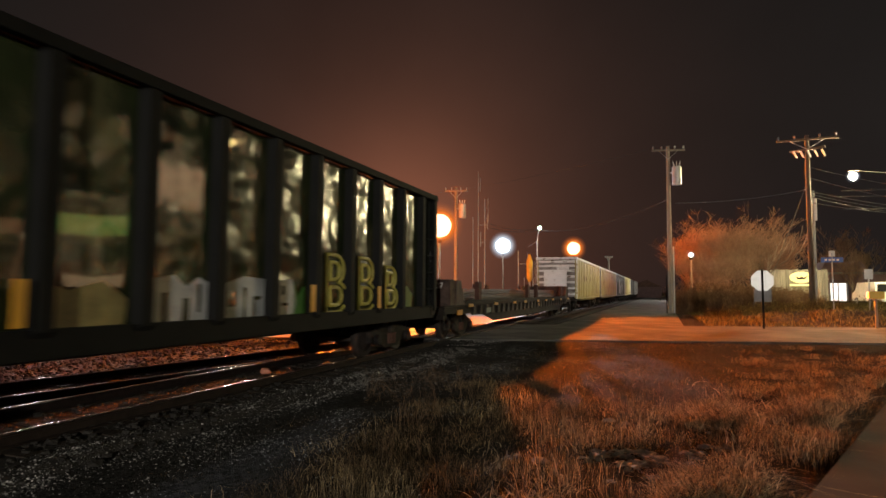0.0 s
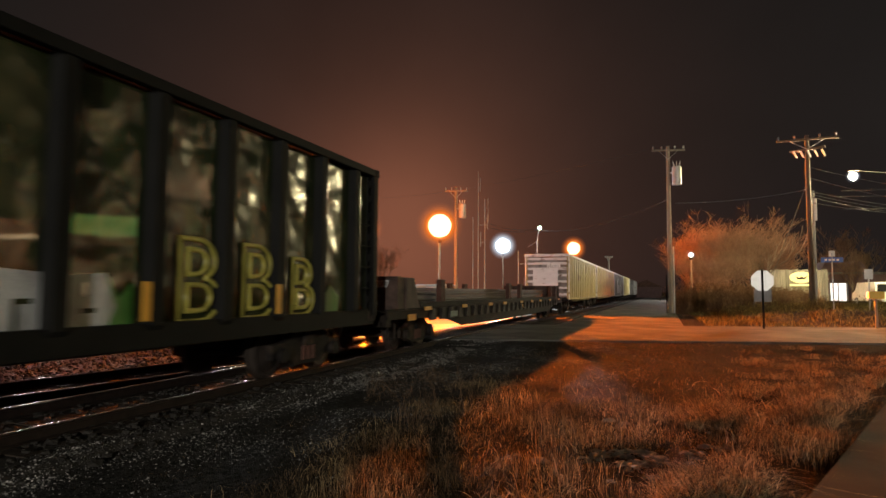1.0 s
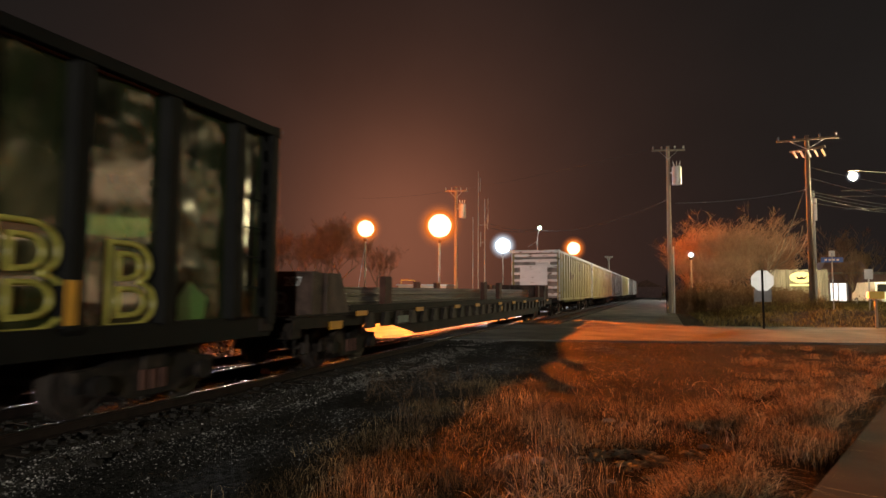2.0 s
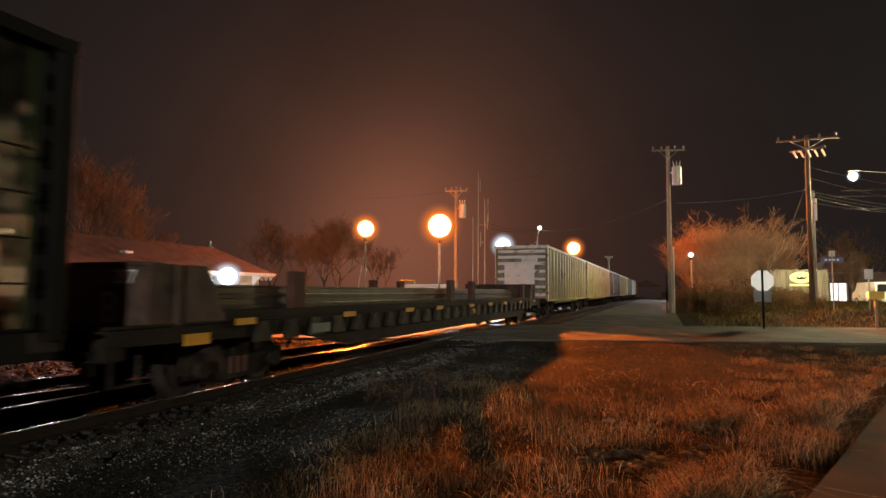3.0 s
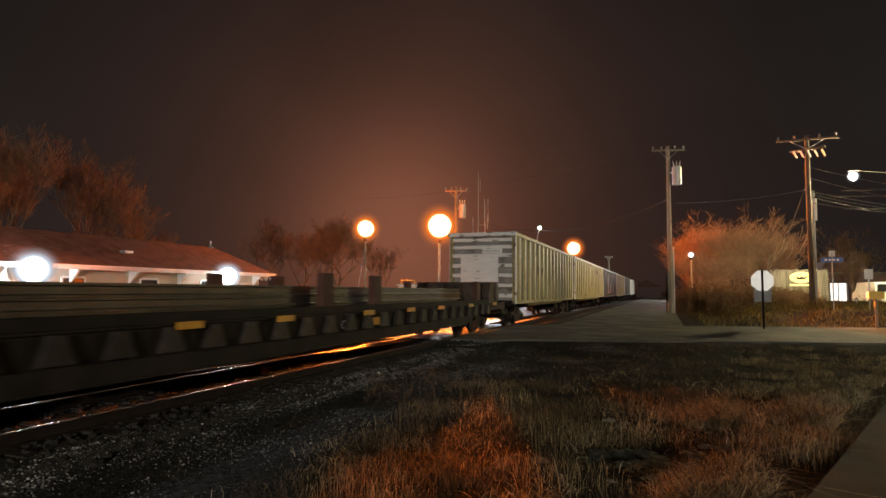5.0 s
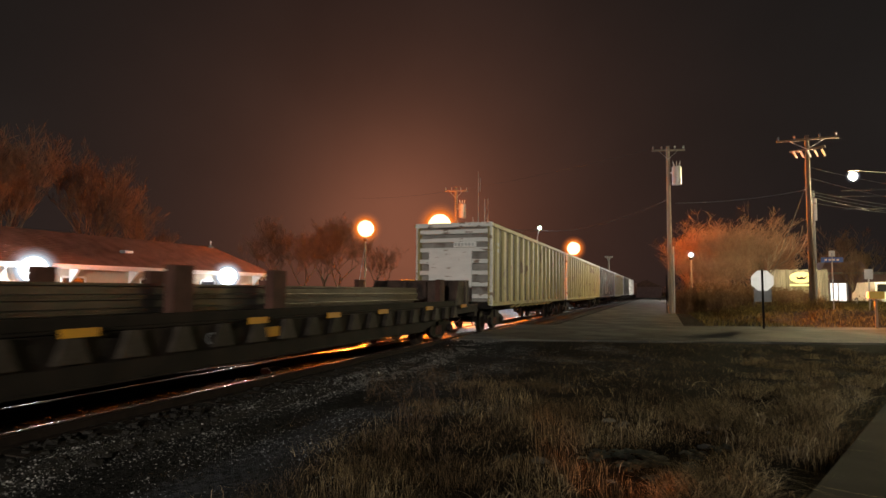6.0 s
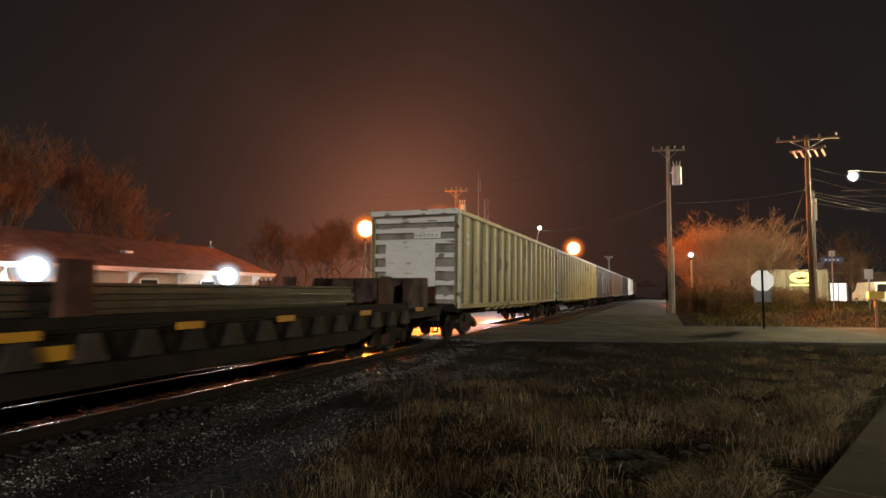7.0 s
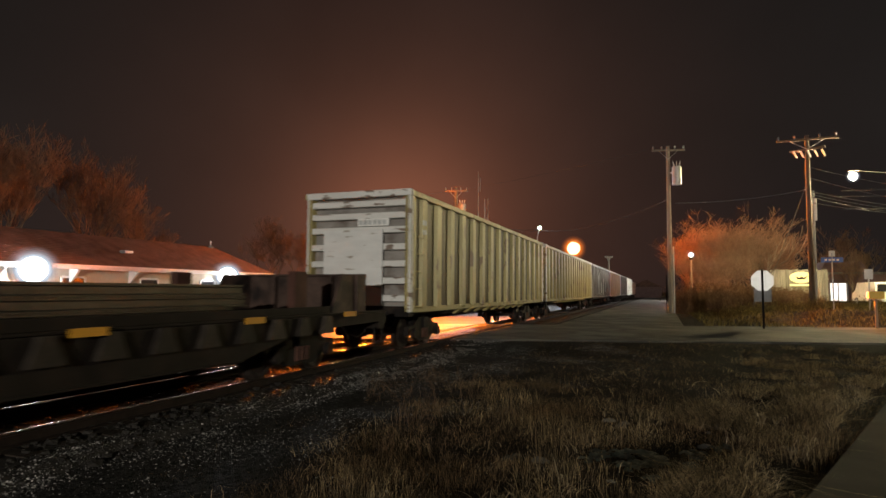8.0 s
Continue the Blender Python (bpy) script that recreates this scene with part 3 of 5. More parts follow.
def gondola(start, length, ribs, m_rib, m_panel, m_end, label, top=4.29, bottom=1.16, belly=0.90, detail=True, plate=False, edge=0.25, rib_share=0.38, m_wall=None, skirt=0.12, deep=0.16, post=0.12):
    car = thing("gondola_car", (TRACK, 0, 0), label, "freight car", "cars of the train")
    CARS.append((car, start))
    w = SIDE
    pitch = (length - 2 * edge) / ribs
    rib_w = pitch * rib_share
    for s in (-1, 1):
        for i in range(ribs):
            y0 = edge + i * pitch
            bm = bmesh.new()
            hang = belly if 3.6 < y0 + pitch / 2 < length - 3.6 else bottom
            # a bay's plate, slightly dished, that curves in under the floor between the trucks
            rows = []
            for j in range(7):
                z = bottom + (top - 0.12 - bottom) * j / 6
                rows.append([(s * (w - deep - 0.014 * math.sin(math.pi * k / 4) * math.sin(math.pi * j / 6)), y0 + pitch * k / 4, z) for k in range(5)])
            if hang < bottom:
                rows = [[(s * (w - deep - 0.28), y0 + pitch * k / 4, hang) for k in range(5)],
                        [(s * (w - deep - 0.1), y0 + pitch * k / 4, (hang + bottom) / 2 - 0.02) for k in range(5)]] + rows
            vs = [[bm.verts.new(c) for c in r] for r in rows]
            for a, b in zip(vs, vs[1:]):
                for k in range(4):
                    q = (a[k], a[k + 1], b[k + 1], b[k])
                    bm.faces.new(q if s > 0 else q[::-1])
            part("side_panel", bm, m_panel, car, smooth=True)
        for i in range(ribs + 1):
            yc = edge + i * pitch
            y0, y1 = yc - rib_w / 2, yc + rib_w / 2
            if i == 0 and edge < 0.5:
                y0 = 0.0
            if i == ribs and edge < 0.5:
                y1 = length
            hang = belly if 3.6 < yc < length - 3.6 else bottom - 0.1
            bm = bmesh.new()
            c = 0.05
            prism(bm, [(y0, s * (w - deep - 0.02)), (y0 + c, s * w), (y1 - c, s * w), (y1, s * (w - deep - 0.02))], "z", bottom, top - 0.14)
            for v in bm.verts:
                v.co.x, v.co.y = v.co.y, v.co.x
            if hang < bottom - 0.2:
                b2 = [(s * (w - deep), bottom), (s * w, bottom), (s * (w - 0.1), bottom - 0.16), (s * (w - 0.30), hang - 0.03), (s * (w - 0.36), hang), (s * (w - 0.2), bottom - 0.1)]
                b3 = bmesh.new()
                prism(b3, b2, "y", y0 + 0.03, y1 - 0.03)
                me = bpy.data.meshes.new("r")
                b3.to_mesh(me)
                b3.free()
                bm.from_mesh(me)
                bpy.data.meshes.remove(me)
            bmesh.ops.recalc_face_normals(bm, faces=bm.faces[:])
            part("side_rib", bm, m_rib, car)
        if edge > 0.5:
            for y0, y1 in ((0.0, edge), (length - edge, length)):
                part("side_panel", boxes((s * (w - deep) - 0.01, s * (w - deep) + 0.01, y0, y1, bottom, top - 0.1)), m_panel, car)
                ye = y0 if y0 == 0 else y1 - post
                part("side_rib", boxes((s * (w - 0.07) - 0.07, s * (w - 0.07) + 0.07, ye, ye + post, bottom - 0.1, top - 0.14), bevel=0.015), m_rib, car)
        part("top_chord", boxes((s * w - 0.10, s * w + 0.03, 0, length, top - 0.16, top), bevel=0.02), m_rib, car)
        part("side_sill", boxes((s * (w - 0.10) - 0.06, s * (w - 0.10) + 0.06, 0.06, length - 0.06, bottom - skirt, bottom + 0.03), bevel=0.01), m_rib, car)
    for s, y in ((-1, 0.0), (1, length)):
        def yy(a, b):
            return (y - s * a, y - s * b) if s < 0 else (y - b, y - a)
        a, b = yy(0.24, 0.29)
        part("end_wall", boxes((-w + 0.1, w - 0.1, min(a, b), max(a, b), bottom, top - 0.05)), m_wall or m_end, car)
        part("end_top_chord", boxes((-w - 0.04, w + 0.04, min(yy(-0.02, 0.16)), max(yy(-0.02, 0.16)), top - 0.17, top + 0.01), bevel=0.02), m_end, car)
        for z in (3.95, 3.62, 3.24, 2.78, 2.33, 1.88, 1.42):
            zz = bottom + (z - 1.16) * (top - bottom) / 3.13
            part("end_rib", boxes((-w + 0.06, w - 0.06, min(yy(0.02, 0.26)), max(yy(0.02, 0.26)), zz - 0.085, zz + 0.085), bevel=0.025), m_end, car)
        for sx in (-1, 1):
            part("corner_post", boxes((sx * (w - 0.03) - 0.05, sx * (w - 0.03) + 0.05, min(yy(0.0, 0.2)), max(yy(0.0, 0.2)), bottom - 0.1, top - 0.02), bevel=0.015), m_end, car)
        part("end_sill", boxes((-w + 0.02, w - 0.02, min(yy(0.0, 0.35)), max(yy(0.0, 0.35)), bottom - 0.22, bottom + 0.02), bevel=0.02), M_DARKSTEEL, car)
        coupler(car, y, s)
        truck(car, 2.1 if s < 0 else length - 2.1)
        if plate and s < 0:
            part("route_board", boxes((-1.0, 0.78, -0.045, 0.03, 1.22, 3.24), bevel=0.008), M_PLATE, car, "flaking white painted plate")
            for k in range(6):
                part("stencil_bar", boxes((w - 0.004, w + 0.004, 0.90 + (k % 3) * 0.10, 0.97 + (k % 3) * 0.10, 3.42 - (k // 3) * 0.26, 3.56 - (k // 3) * 0.26)), M_PALEPAINT, car)
                part("stencil_bar", boxes((0.06 + k * 0.14, 0.16 + k * 0.14, -0.012, 0.0, 3.38, 3.50)), M_PALEPAINT, car)
            part("number_board", boxes((0.02, 0.95, -0.006, 0.05, 3.34, 3.54)), M_WHITE, car)
    part("floor", boxes((-w + 0.2, w - 0.2, 0.2, length - 0.2, bottom - 0.1, bottom + 0.05)), M_DARKSTEEL, car)
    part("centre_sill", boxes((-0.17, 0.17, 0.1, length - 0.1, 0.68, bottom - 0.08)), M_DARKSTEEL, car)
    if detail:
        for y in (0.5, length - 0.9):
            ladder(car, y, y + 0.4, w, bottom + 0.05, bottom + 1.9, m_rib, 5)
    return car


def flatcar(start, y0, y1):
    """A long low car that carries welded rails between stakes and two braced bulkheads."""
    car = thing("flat_car", (TRACK, 0, 0), "dark brown flat car loaded with long steel rails", "freight car", "cars of the train")
    CARS.append((car, start))
    w = SIDE - 0.04
    part("deck", boxes((-w, w, y0, y1, 1.02, 1.10), bevel=0.01), M_FLAT, car)
    for s in (-1, 1):
        bm = bmesh.new()
        prism(bm, [(y0, 1.12), (y0, 0.92), (4.4, 0.86), (6.2, 0.52), (21.8, 0.52), (23.4, 0.86), (y1, 0.92), (y1, 1.12)], "x", s * w - 0.03, s * w + 0.03)
        part("side_sill", bm, M_FLAT, car)
        part("sill_flange", boxes((s * w - 0.06, s * w + 0.055, y0, y1, 1.13, 1.17), bevel=0.01), M_FLAT, car)
        part("side_rail", boxes((s * w - 0.05, s * w + 0.02, 2.65, 24.4, 1.17, 1.31), bevel=0.01), M_FLAT, car)
        part("lower_flange", boxes((s * w - 0.07, s * w + 0.05, 6.2, 21.8, 0.50, 0.535), bevel=0.008), M_FLAT, car)
        pocket = None
        y = 3.4
        while y < 24.6:
            if pocket:
                share(pocket, (0, y, 0))
            else:
                b = bmesh.new()
                prism(b, [(-0.09, 1.125), (0.09, 1.125), (0.12, 1.02), (0.21, 0.80), (-0.21, 0.80), (-0.12, 1.02)], "x", s * w + (0.03 if s > 0 else -0.12), s * w + (0.12 if s > 0 else -0.03))
                pocket = part("stake_pocket", b, M_POCKET, car)
                pocket.location = (0, y, 0)
            y += 0.80
        for y in (2.68, 5.93, 9.03, 11.22, 14.3, 16.62, 18.82, 21.72, 24.75):
            part("reflector", boxes((s * (w + 0.14) - 0.012, s * (w + 0.14) + 0.012, y, y + 0.46, 1.09, 1.19)), M_REFLECTOR, car, "yellow reflective stripe")
        for y, wd in ((1.76, 0.47), (14.75, 0.44)):
            part("placard", boxes((s * (w + 0.05) - 0.012, s * (w + 0.05) + 0.012, y, y + wd, 0.85, 1.01)), M_REFLECTOR, car, "large yellow placard")
        part("placard", boxes((s * (w + 0.13) - 0.01, s * (w + 0.13) + 0.01, 4.8, 5.4, 0.84, 1.01)), M_PANELGREEN, car, "dull pale green placard")
    for sgn, y in ((-1, y0), (1, y1)):
        part("end_sill", boxes((-w, w, min(y, y - sgn * 0.3), max(y, y - sgn * 0.3), 0.74, 1.12), bevel=0.02), M_FLAT, car)
        coupler(car, y, sgn)
        truck(car, 3.4 if sgn < 0 else y1 - 2.85)
        part("cut_lever", tubes(((0.2, y + sgn * 0.08, 0.95), (1.4, y + sgn * 0.08, 0.88), 0.014), ((1.4, y + sgn * 0.08, 0.88), (1.45, y + sgn * 0.08, 0.6), 0.014), n=6), M_DARKSTEEL, car)
        for s in (-1, 1):
            part("step", boxes((s * (w - 0.02) - 0.02, s * (w - 0.02) + 0.02, min(y - sgn * 0.1, y - sgn * 0.13), max(y - sgn * 0.1, y - sgn * 0.13), 0.45, 0.8),
                               (s * (w - 0.02) - 0.02, s * (w - 0.02) + 0.02, min(y - sgn * 0.5, y - sgn * 0.53), max(y - sgn * 0.5, y - sgn * 0.53), 0.45, 0.8),
                               (s * (w - 0.02) - 0.03, s * (w - 0.02) + 0.03, min(y - sgn * 0.1, y - sgn * 0.53), max(y - sgn * 0.1, y - sgn * 0.53), 0.43, 0.46)), M_DARKSTEEL, car)
    # braced bulkheads: a plate across the car, a cap, posts and a sloping side brace at each edge
    for face, sgn in ((1.17, 1), (25.9, -1)):
        a, b = sorted((face, face + sgn * 0.12))
        head = part("bulkhead", boxes((-w + 0.03, w - 0.03, a, b, 1.12, 1.93), bevel=0.012), M_BULKHEAD, car, "rust-brown steel bulkhead")
        part("bulkhead_cap", boxes((-w - 0.01, w + 0.01, min(face - sgn * 0.02, face + sgn * 0.2), max(face - sgn * 0.02, face + sgn * 0.2), 1.93, 1.98), bevel=0.01), M_BULKHEAD, head)
        for s in (-1, 1):
            bm = bmesh.new()
            prism(bm, [(face, 1.12), (face, 1.96), (face + sgn * 1.03, 1.96), (face + sgn * 1.08, 1.88), (face + sgn * 1.46, 1.12)], "x", s * (w - 0.02) - 0.03, s * (w - 0.02) + 0.03)
            bmesh.ops.recalc_face_normals(bm, faces=bm.faces[:])
            brace = part("side_brace", bm, M_BULKHEAD, head)
            part("brace_post", boxes((s * (w + 0.03) - 0.03, s * (w + 0.03) + 0.03, min(face + sgn * 0.42, face + sgn * 0.5), max(face + sgn * 0.42, face + sgn * 0.5), 1.12, 1.95), bevel=0.01), M_BULKHEAD, brace)
        for x in (-0.75, 0.0, 0.75):
            c, d = sorted((face + sgn * 0.12, face + sgn * 0.26))
            part("bulkhead_post", boxes((x - 0.06, x + 0.06, c, d, 1.12, 1.93), bevel=0.01), M_BULKHEAD, head)
    lettering("stencil", "207", 0.26, M_PALEPAINT, car, Matrix.Translation((w - 0.62, 1.166, 1.70)) @ FACE_END)
    lettering("graffiti", "B", 0.60, M_STENCIL, car, Matrix.Translation((w - 0.85, 1.166, 1.18)) @ FACE_END)
    lettering("stencil", "CE", 0.24, M_STENCIL, car, Matrix.Translation((w + 0.034, 13.5, 0.84)) @ FACE_X)
    # rails of the load in tiers on timber bolsters
    for k in range(6):
        y = 3.2 + k * 3.72
        part("bolster_beam", boxes((-1.3, 1.3, y - 0.1, y + 0.1, 1.10, 1.17), bevel=0.01), M_STAKE, car)
    head = [(-0.075, 0.0), (0.075, 0.0), (0.075, 0.02), (0.014, 0.035), (0.014, 0.125), (0.038, 0.14), (0.038, 0.175), (-0.038, 0.175), (-0.038, 0.14), (-0.014, 0.125), (-0.014, 0.035), (-0.075, 0.02)]
    for tier in range(3):
        z = 1.17 + tier * 0.178
        for k in range(14):
            x = -1.105 + k * 0.17 + random.uniform(-0.01, 0.01)
            if tier == 2 and k in (3, 6, 7, 11) or tier == 1 and k == 12:
                continue
            swept("load_rail", head, [(x, 2.9 + random.uniform(-0.25, 0.3), z), (x, 12.5, z), (x, 22.35 - random.uniform(0, 0.5), z)], M_LOADRAIL, car)
    for y in (4.65, 13.15, 15.35, 23.5):
        for s in (-1, 1):
            part("stake", boxes((s * 1.37 - 0.08, s * 1.37 + 0.08, y - 0.2, y + 0.2, 1.10, 1.965), bevel=0.015), M_STAKE, car)
    return car


A_END = 0.0  # the dark car's lead is set over time to fit the camera's view
FLAT_0 = -28.85

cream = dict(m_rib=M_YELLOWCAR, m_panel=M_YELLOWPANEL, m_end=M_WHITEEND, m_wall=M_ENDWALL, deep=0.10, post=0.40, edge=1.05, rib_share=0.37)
DARK_LEN = 17.86
dark_car = gondola(A_END - DARK_LEN, DARK_LEN, 12, M_BLACKRIB, M_BLACKPAINT, M_BLACKRIB,
                   "black high-side gondola car with glossy panels and graffiti", edge=0.95, rib_share=0.21, top=4.38, skirt=0.30)
flat = flatcar(FLAT_0, 0.55, 26.9)
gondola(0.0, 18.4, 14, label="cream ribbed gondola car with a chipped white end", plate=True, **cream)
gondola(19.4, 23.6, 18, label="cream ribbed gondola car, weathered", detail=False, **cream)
third = gondola(44.0, 19.4, 14, M_DARKGREYCAR, M_BLACKRIB, M_GREYCAR, "dark ribbed gondola car with pale spray paint", detail=False)
for k, (y, y1, z, z1) in enumerate(((5.2, 6.0, 1.4, 3.3), (6.6, 7.0, 1.3, 3.6), (8.0, 8.9, 1.5, 2.6), (10.6, 11.2, 1.3, 3.0), (13.3, 13.9, 1.6, 2.8))):
    part("graffiti", boxes((SIDE - 0.01, SIDE + 0.006, y, y1, z, z1)), M_SILVER, third, "pale sprayed patch")
gondola(64.4, 19.4, 14, label="cream ribbed gondola car far down the train", detail=False, **cream)
gondola(84.8, 19.4, 14, M_DARKGREYCAR, M_DARKGREYCAR, M_WHITEEND, "light grey gondola car far down the train", detail=False)
gondola(105.2, 19.4, 14, label="pale gondola car far down the train", detail=False, m_rib=M_WHITEEND, m_panel=M_WHITEEND, m_end=M_WHITEEND)
gondola(126.0, 19.4, 14, M_RUSTCAR, M_RUSTCAR, M_RUSTCAR, "oxide red gondola car far down the train", detail=False, top=3.9)

# spray paint on the dark car's bays, seen as outlined letters, pale blocks and patches
END = DARK_LEN
for y, size in ((END - 5.92, 1.72), (END - 4.58, 1.72), (END - 3.22, 1.5)):
    lettering("graffiti", "B", size, M_YELLOWSPRAY, dark_car, Matrix.Translation((SIDE - 0.148, y, 1.17)) @ FACE_X, outline=True)
BLOCKS = (  # each bay's pale block: its outline, then the dark strokes within it
    (END - 10.16, ((0.0, 1.12), (1.06, 1.10), (1.06, 1.72), (0.86, 1.80), (0.62, 1.66), (0.40, 1.82), (0.0, 1.76)), ((0.20, 0.28, 1.12, 1.58), (0.56, 0.68, 1.12, 1.50), (0.84, 0.9, 1.3, 1.7))),
    (END - 8.80, ((0.0, 1.12), (1.04, 1.12), (1.04, 1.80), (0.5, 1.84), (0.0, 1.70)), ((0.12, 0.30, 1.36, 1.60), (0.48, 0.54, 1.12, 1.66), (0.72, 0.78, 1.12, 1.52), (0.78, 0.92, 1.46, 1.52))),
    (END - 7.46, ((0.0, 1.14), (0.5, 1.12), (0.62, 1.40), (0.46, 1.82), (0.0, 1.78)), ((0.16, 0.34, 1.34, 1.40), (0.16, 0.24, 1.54, 1.70))),
)
for y, rim, strokes in BLOCKS:
    bm = bmesh.new()
    prism(bm, [(y + 0.06 + a, z) for a, z in rim], "x", SIDE - 0.154, SIDE - 0.146)
    bmesh.ops.recalc_face_normals(bm, faces=bm.faces[:])
    block = part("graffiti", bm, M_SILVER, dark_car, "silver sprayed band of graffiti")
    for a, b, z0, z1 in strokes:
        part("graffiti_stroke", boxes((SIDE - 0.147, SIDE - 0.142, y + 0.06 + a, y + 0.06 + b, z0, z1)), M_BLACKPAINT, block)
for y, rim, m in ((END - 6.95, ((0.0, 1.14), (0.42, 1.12), (0.40, 1.7), (0.2, 1.5), (0.05, 1.78)), M_GREENSPRAY),
                  (END - 11.5, ((0.0, 1.12), (1.0, 1.08), (1.05, 1.5), (0.7, 1.72), (0.25, 1.6), (0.0, 1.7)), M_TANSPRAY),
                  (END - 2.0, ((0.0, 1.2), (0.5, 1.2), (0.55, 1.5), (0.2, 1.75), (0.0, 1.5)), M_GREENSPRAY)):
    b = bmesh.new()
    prism(b, [(y + a, z) for a, z in rim], "x", SIDE - 0.154, SIDE - 0.146)
    bmesh.ops.recalc_face_normals(b, faces=b.faces[:])
    part("graffiti", b, m, dark_car)
for y in (END - 6.52, END - 3.75, END - 11.95):
    part("reflector", boxes((SIDE - 0.01, SIDE + 0.012, y, y + 0.13, 1.22, 1.72)), M_REFLECTOR, dark_car, "yellow reflective stripe")
# ---- depot ----
def depot():
    d = thing("depot_building", (0, 0, -0.3), "low depot with a red-brown hip roof and white eaves", "building")
    x0, x1, y0, y1 = -33.8, -29.0, -6.0, 37.8
    ex0, ex1, ey0, ey1, ez = -34.62, -28.2, -6.8, 38.63, 3.16
    rx, rz = -31.41, 5.06
    part("wall", boxes((x0, x1, y0, y1, 0, 3.05)), M_DEPOTWALL, d)
    for k in range(14):
        z = 0.9 + k * 0.15
        part("clapboard", boxes((x1, x1 + 0.022, y0, y1, z, z + 0.135), (x0, x1, y1, y1 + 0.02, z, z + 0.135)), M_DEPOTWALL, d)
    bm = bmesh.new()
    c = [bm.verts.new(v) for v in ((ex0, ey0, ez), (ex1, ey0, ez), (ex1, ey1, ez), (ex0, ey1, ez), (rx, ey0 + 3.2, rz), (rx, ey1 - 3.2, rz))]
    lo = [bm.verts.new((v.co.x, v.co.y, v.co.z - 0.06)) for v in c[:4]]
    for f in ((c[1], c[2], c[5], c[4]), (c[3], c[0], c[4], c[5]), (c[0], c[1], c[4]), (c[2], c[3], c[5]), (lo[0], lo[3], lo[2], lo[1])):
        bm.faces.new(f)
    for i in range(4):
        bm.faces.new((c[i], lo[i], lo[(i + 1) % 4], c[(i + 1) % 4]))
    roof = part("roof", bm, M_SHINGLE, d)
    # courses of shingles as thin strips up the visible slope and the hip
    for k in range(1, 19):
        f = k / 19
        bb = bmesh.new()
        xx, zz = ex1 + (rx - ex1) * f, ez + (rz - ez) * f
        ye = ey1 - 3.2 * f
        box(bb, xx - 0.10, xx + 0.01, ey0 + 3.2 * f, ye, zz - 0.01, zz + 0.012)
        part("shingle_course", bb, M_SHINGLE, roof)
    for name, dims in (("fascia", (ex1 - 0.02, ex1 + 0.04, ey0, ey1 + 0.03, ez - 0.26, ez - 0.01)), ("fascia", (ex0, ex1, ey1 - 0.01, ey1 + 0.05, ez - 0.26, ez - 0.01)),
                       ("soffit", (x1, ex1, ey0, ey1, ez - 0.1, ez - 0.07)), ("gutter", (ex1 + 0.04, ex1 + 0.14, ey0, ey1 + 0.1, ez - 0.13, ez - 0.02))):
        part(name, boxes(dims, bevel=0.008), M_WHITE, d)
    for k in range(12):
        y = -3.6 + k * 3.7
        b = bmesh.new()
        prism(b, [(x1, 2.15), (x1 + 0.1, 2.2), (ex1 - 0.1, 2.84), (ex1 - 0.1, 2.94), (x1, 2.94)], "y", y - 0.06, y + 0.06)
        part("bracket", b, M_WHITE, d)
    for k in range(7):
        x = -28.5 - k * 0.42
        b = bmesh.new()
        prism(b, [(x - 0.16, 2.9), (x + 0.16, 2.9), (x + 0.1, 2.66), (x, 2.6), (x - 0.1, 2.66)], "y", ey1 - 0.06, ey1 + 0.02)
        part("scallop_trim", b, M_WHITE, d)
    for k in range(8):
        y = -2.0 + k * 4.9
        w = part("window", boxes((x1 + 0.0, x1 + 0.05, y - 0.6, y + 0.6, 1.0, 2.45)), M_GLASS, d, "dark sash window")
        part("window_frame", boxes((x1, x1 + 0.09, y - 0.72, y - 0.6, 0.95, 2.5), (x1, x1 + 0.09, y + 0.6, y + 0.72, 0.95, 2.5), (x1, x1 + 0.09, y - 0.6, y + 0.6, 2.45, 2.57),
                                   (x1, x1 + 0.13, y - 0.76, y + 0.76, 0.87, 0.97), (x1, x1 + 0.08, y - 0.6, y + 0.6, 1.68, 1.74)), M_WHITE, w)
    v = part("vent_pipe", tubes(((-31.3, 35.1, 4.9), (-31.3, 35.1, 5.5), 0.05), n=10), M_GALV, d)
    part("flashing", tubes(((-31.3, 35.1, 4.95), (-31.3, 35.1, 5.12), 0.28, 0.07), n=10), M_GALV, v)
    part("roof_vent", boxes((-29.75, -29.3, 25.9, 26.5, 4.0, 4.16), bevel=0.03), M_GALV, d)
    for y in (19.55, 32.9):
        # oversized ball and glow shells stand in for the floodlight's glare
        f = part("flood_lamp", ball(bmesh.new(), (-27.8, y, 2.80), 0.58, 24, 14), G_LED, d, "glaring white floodlight", smooth=True)
        for (k, _), m in zip(SHELLS, GLARE_LED):
            g = part("diffuser_layer", ball(bmesh.new(), (0, 0, 0), 1.0, 24, 12), m, f, smooth=True)
            g.matrix_local = Matrix.Translation((-27.8, y, 2.80)) @ Matrix.Diagonal((0.70 * k, 0.74 * k, 0.70 * k, 1))
            g.visible_shadow = False
        part("lamp_bracket", boxes((-28.4, -28.1, y - 0.05, y + 0.05, 2.8, 2.9)), M_GALV, f)
    return d


depot()


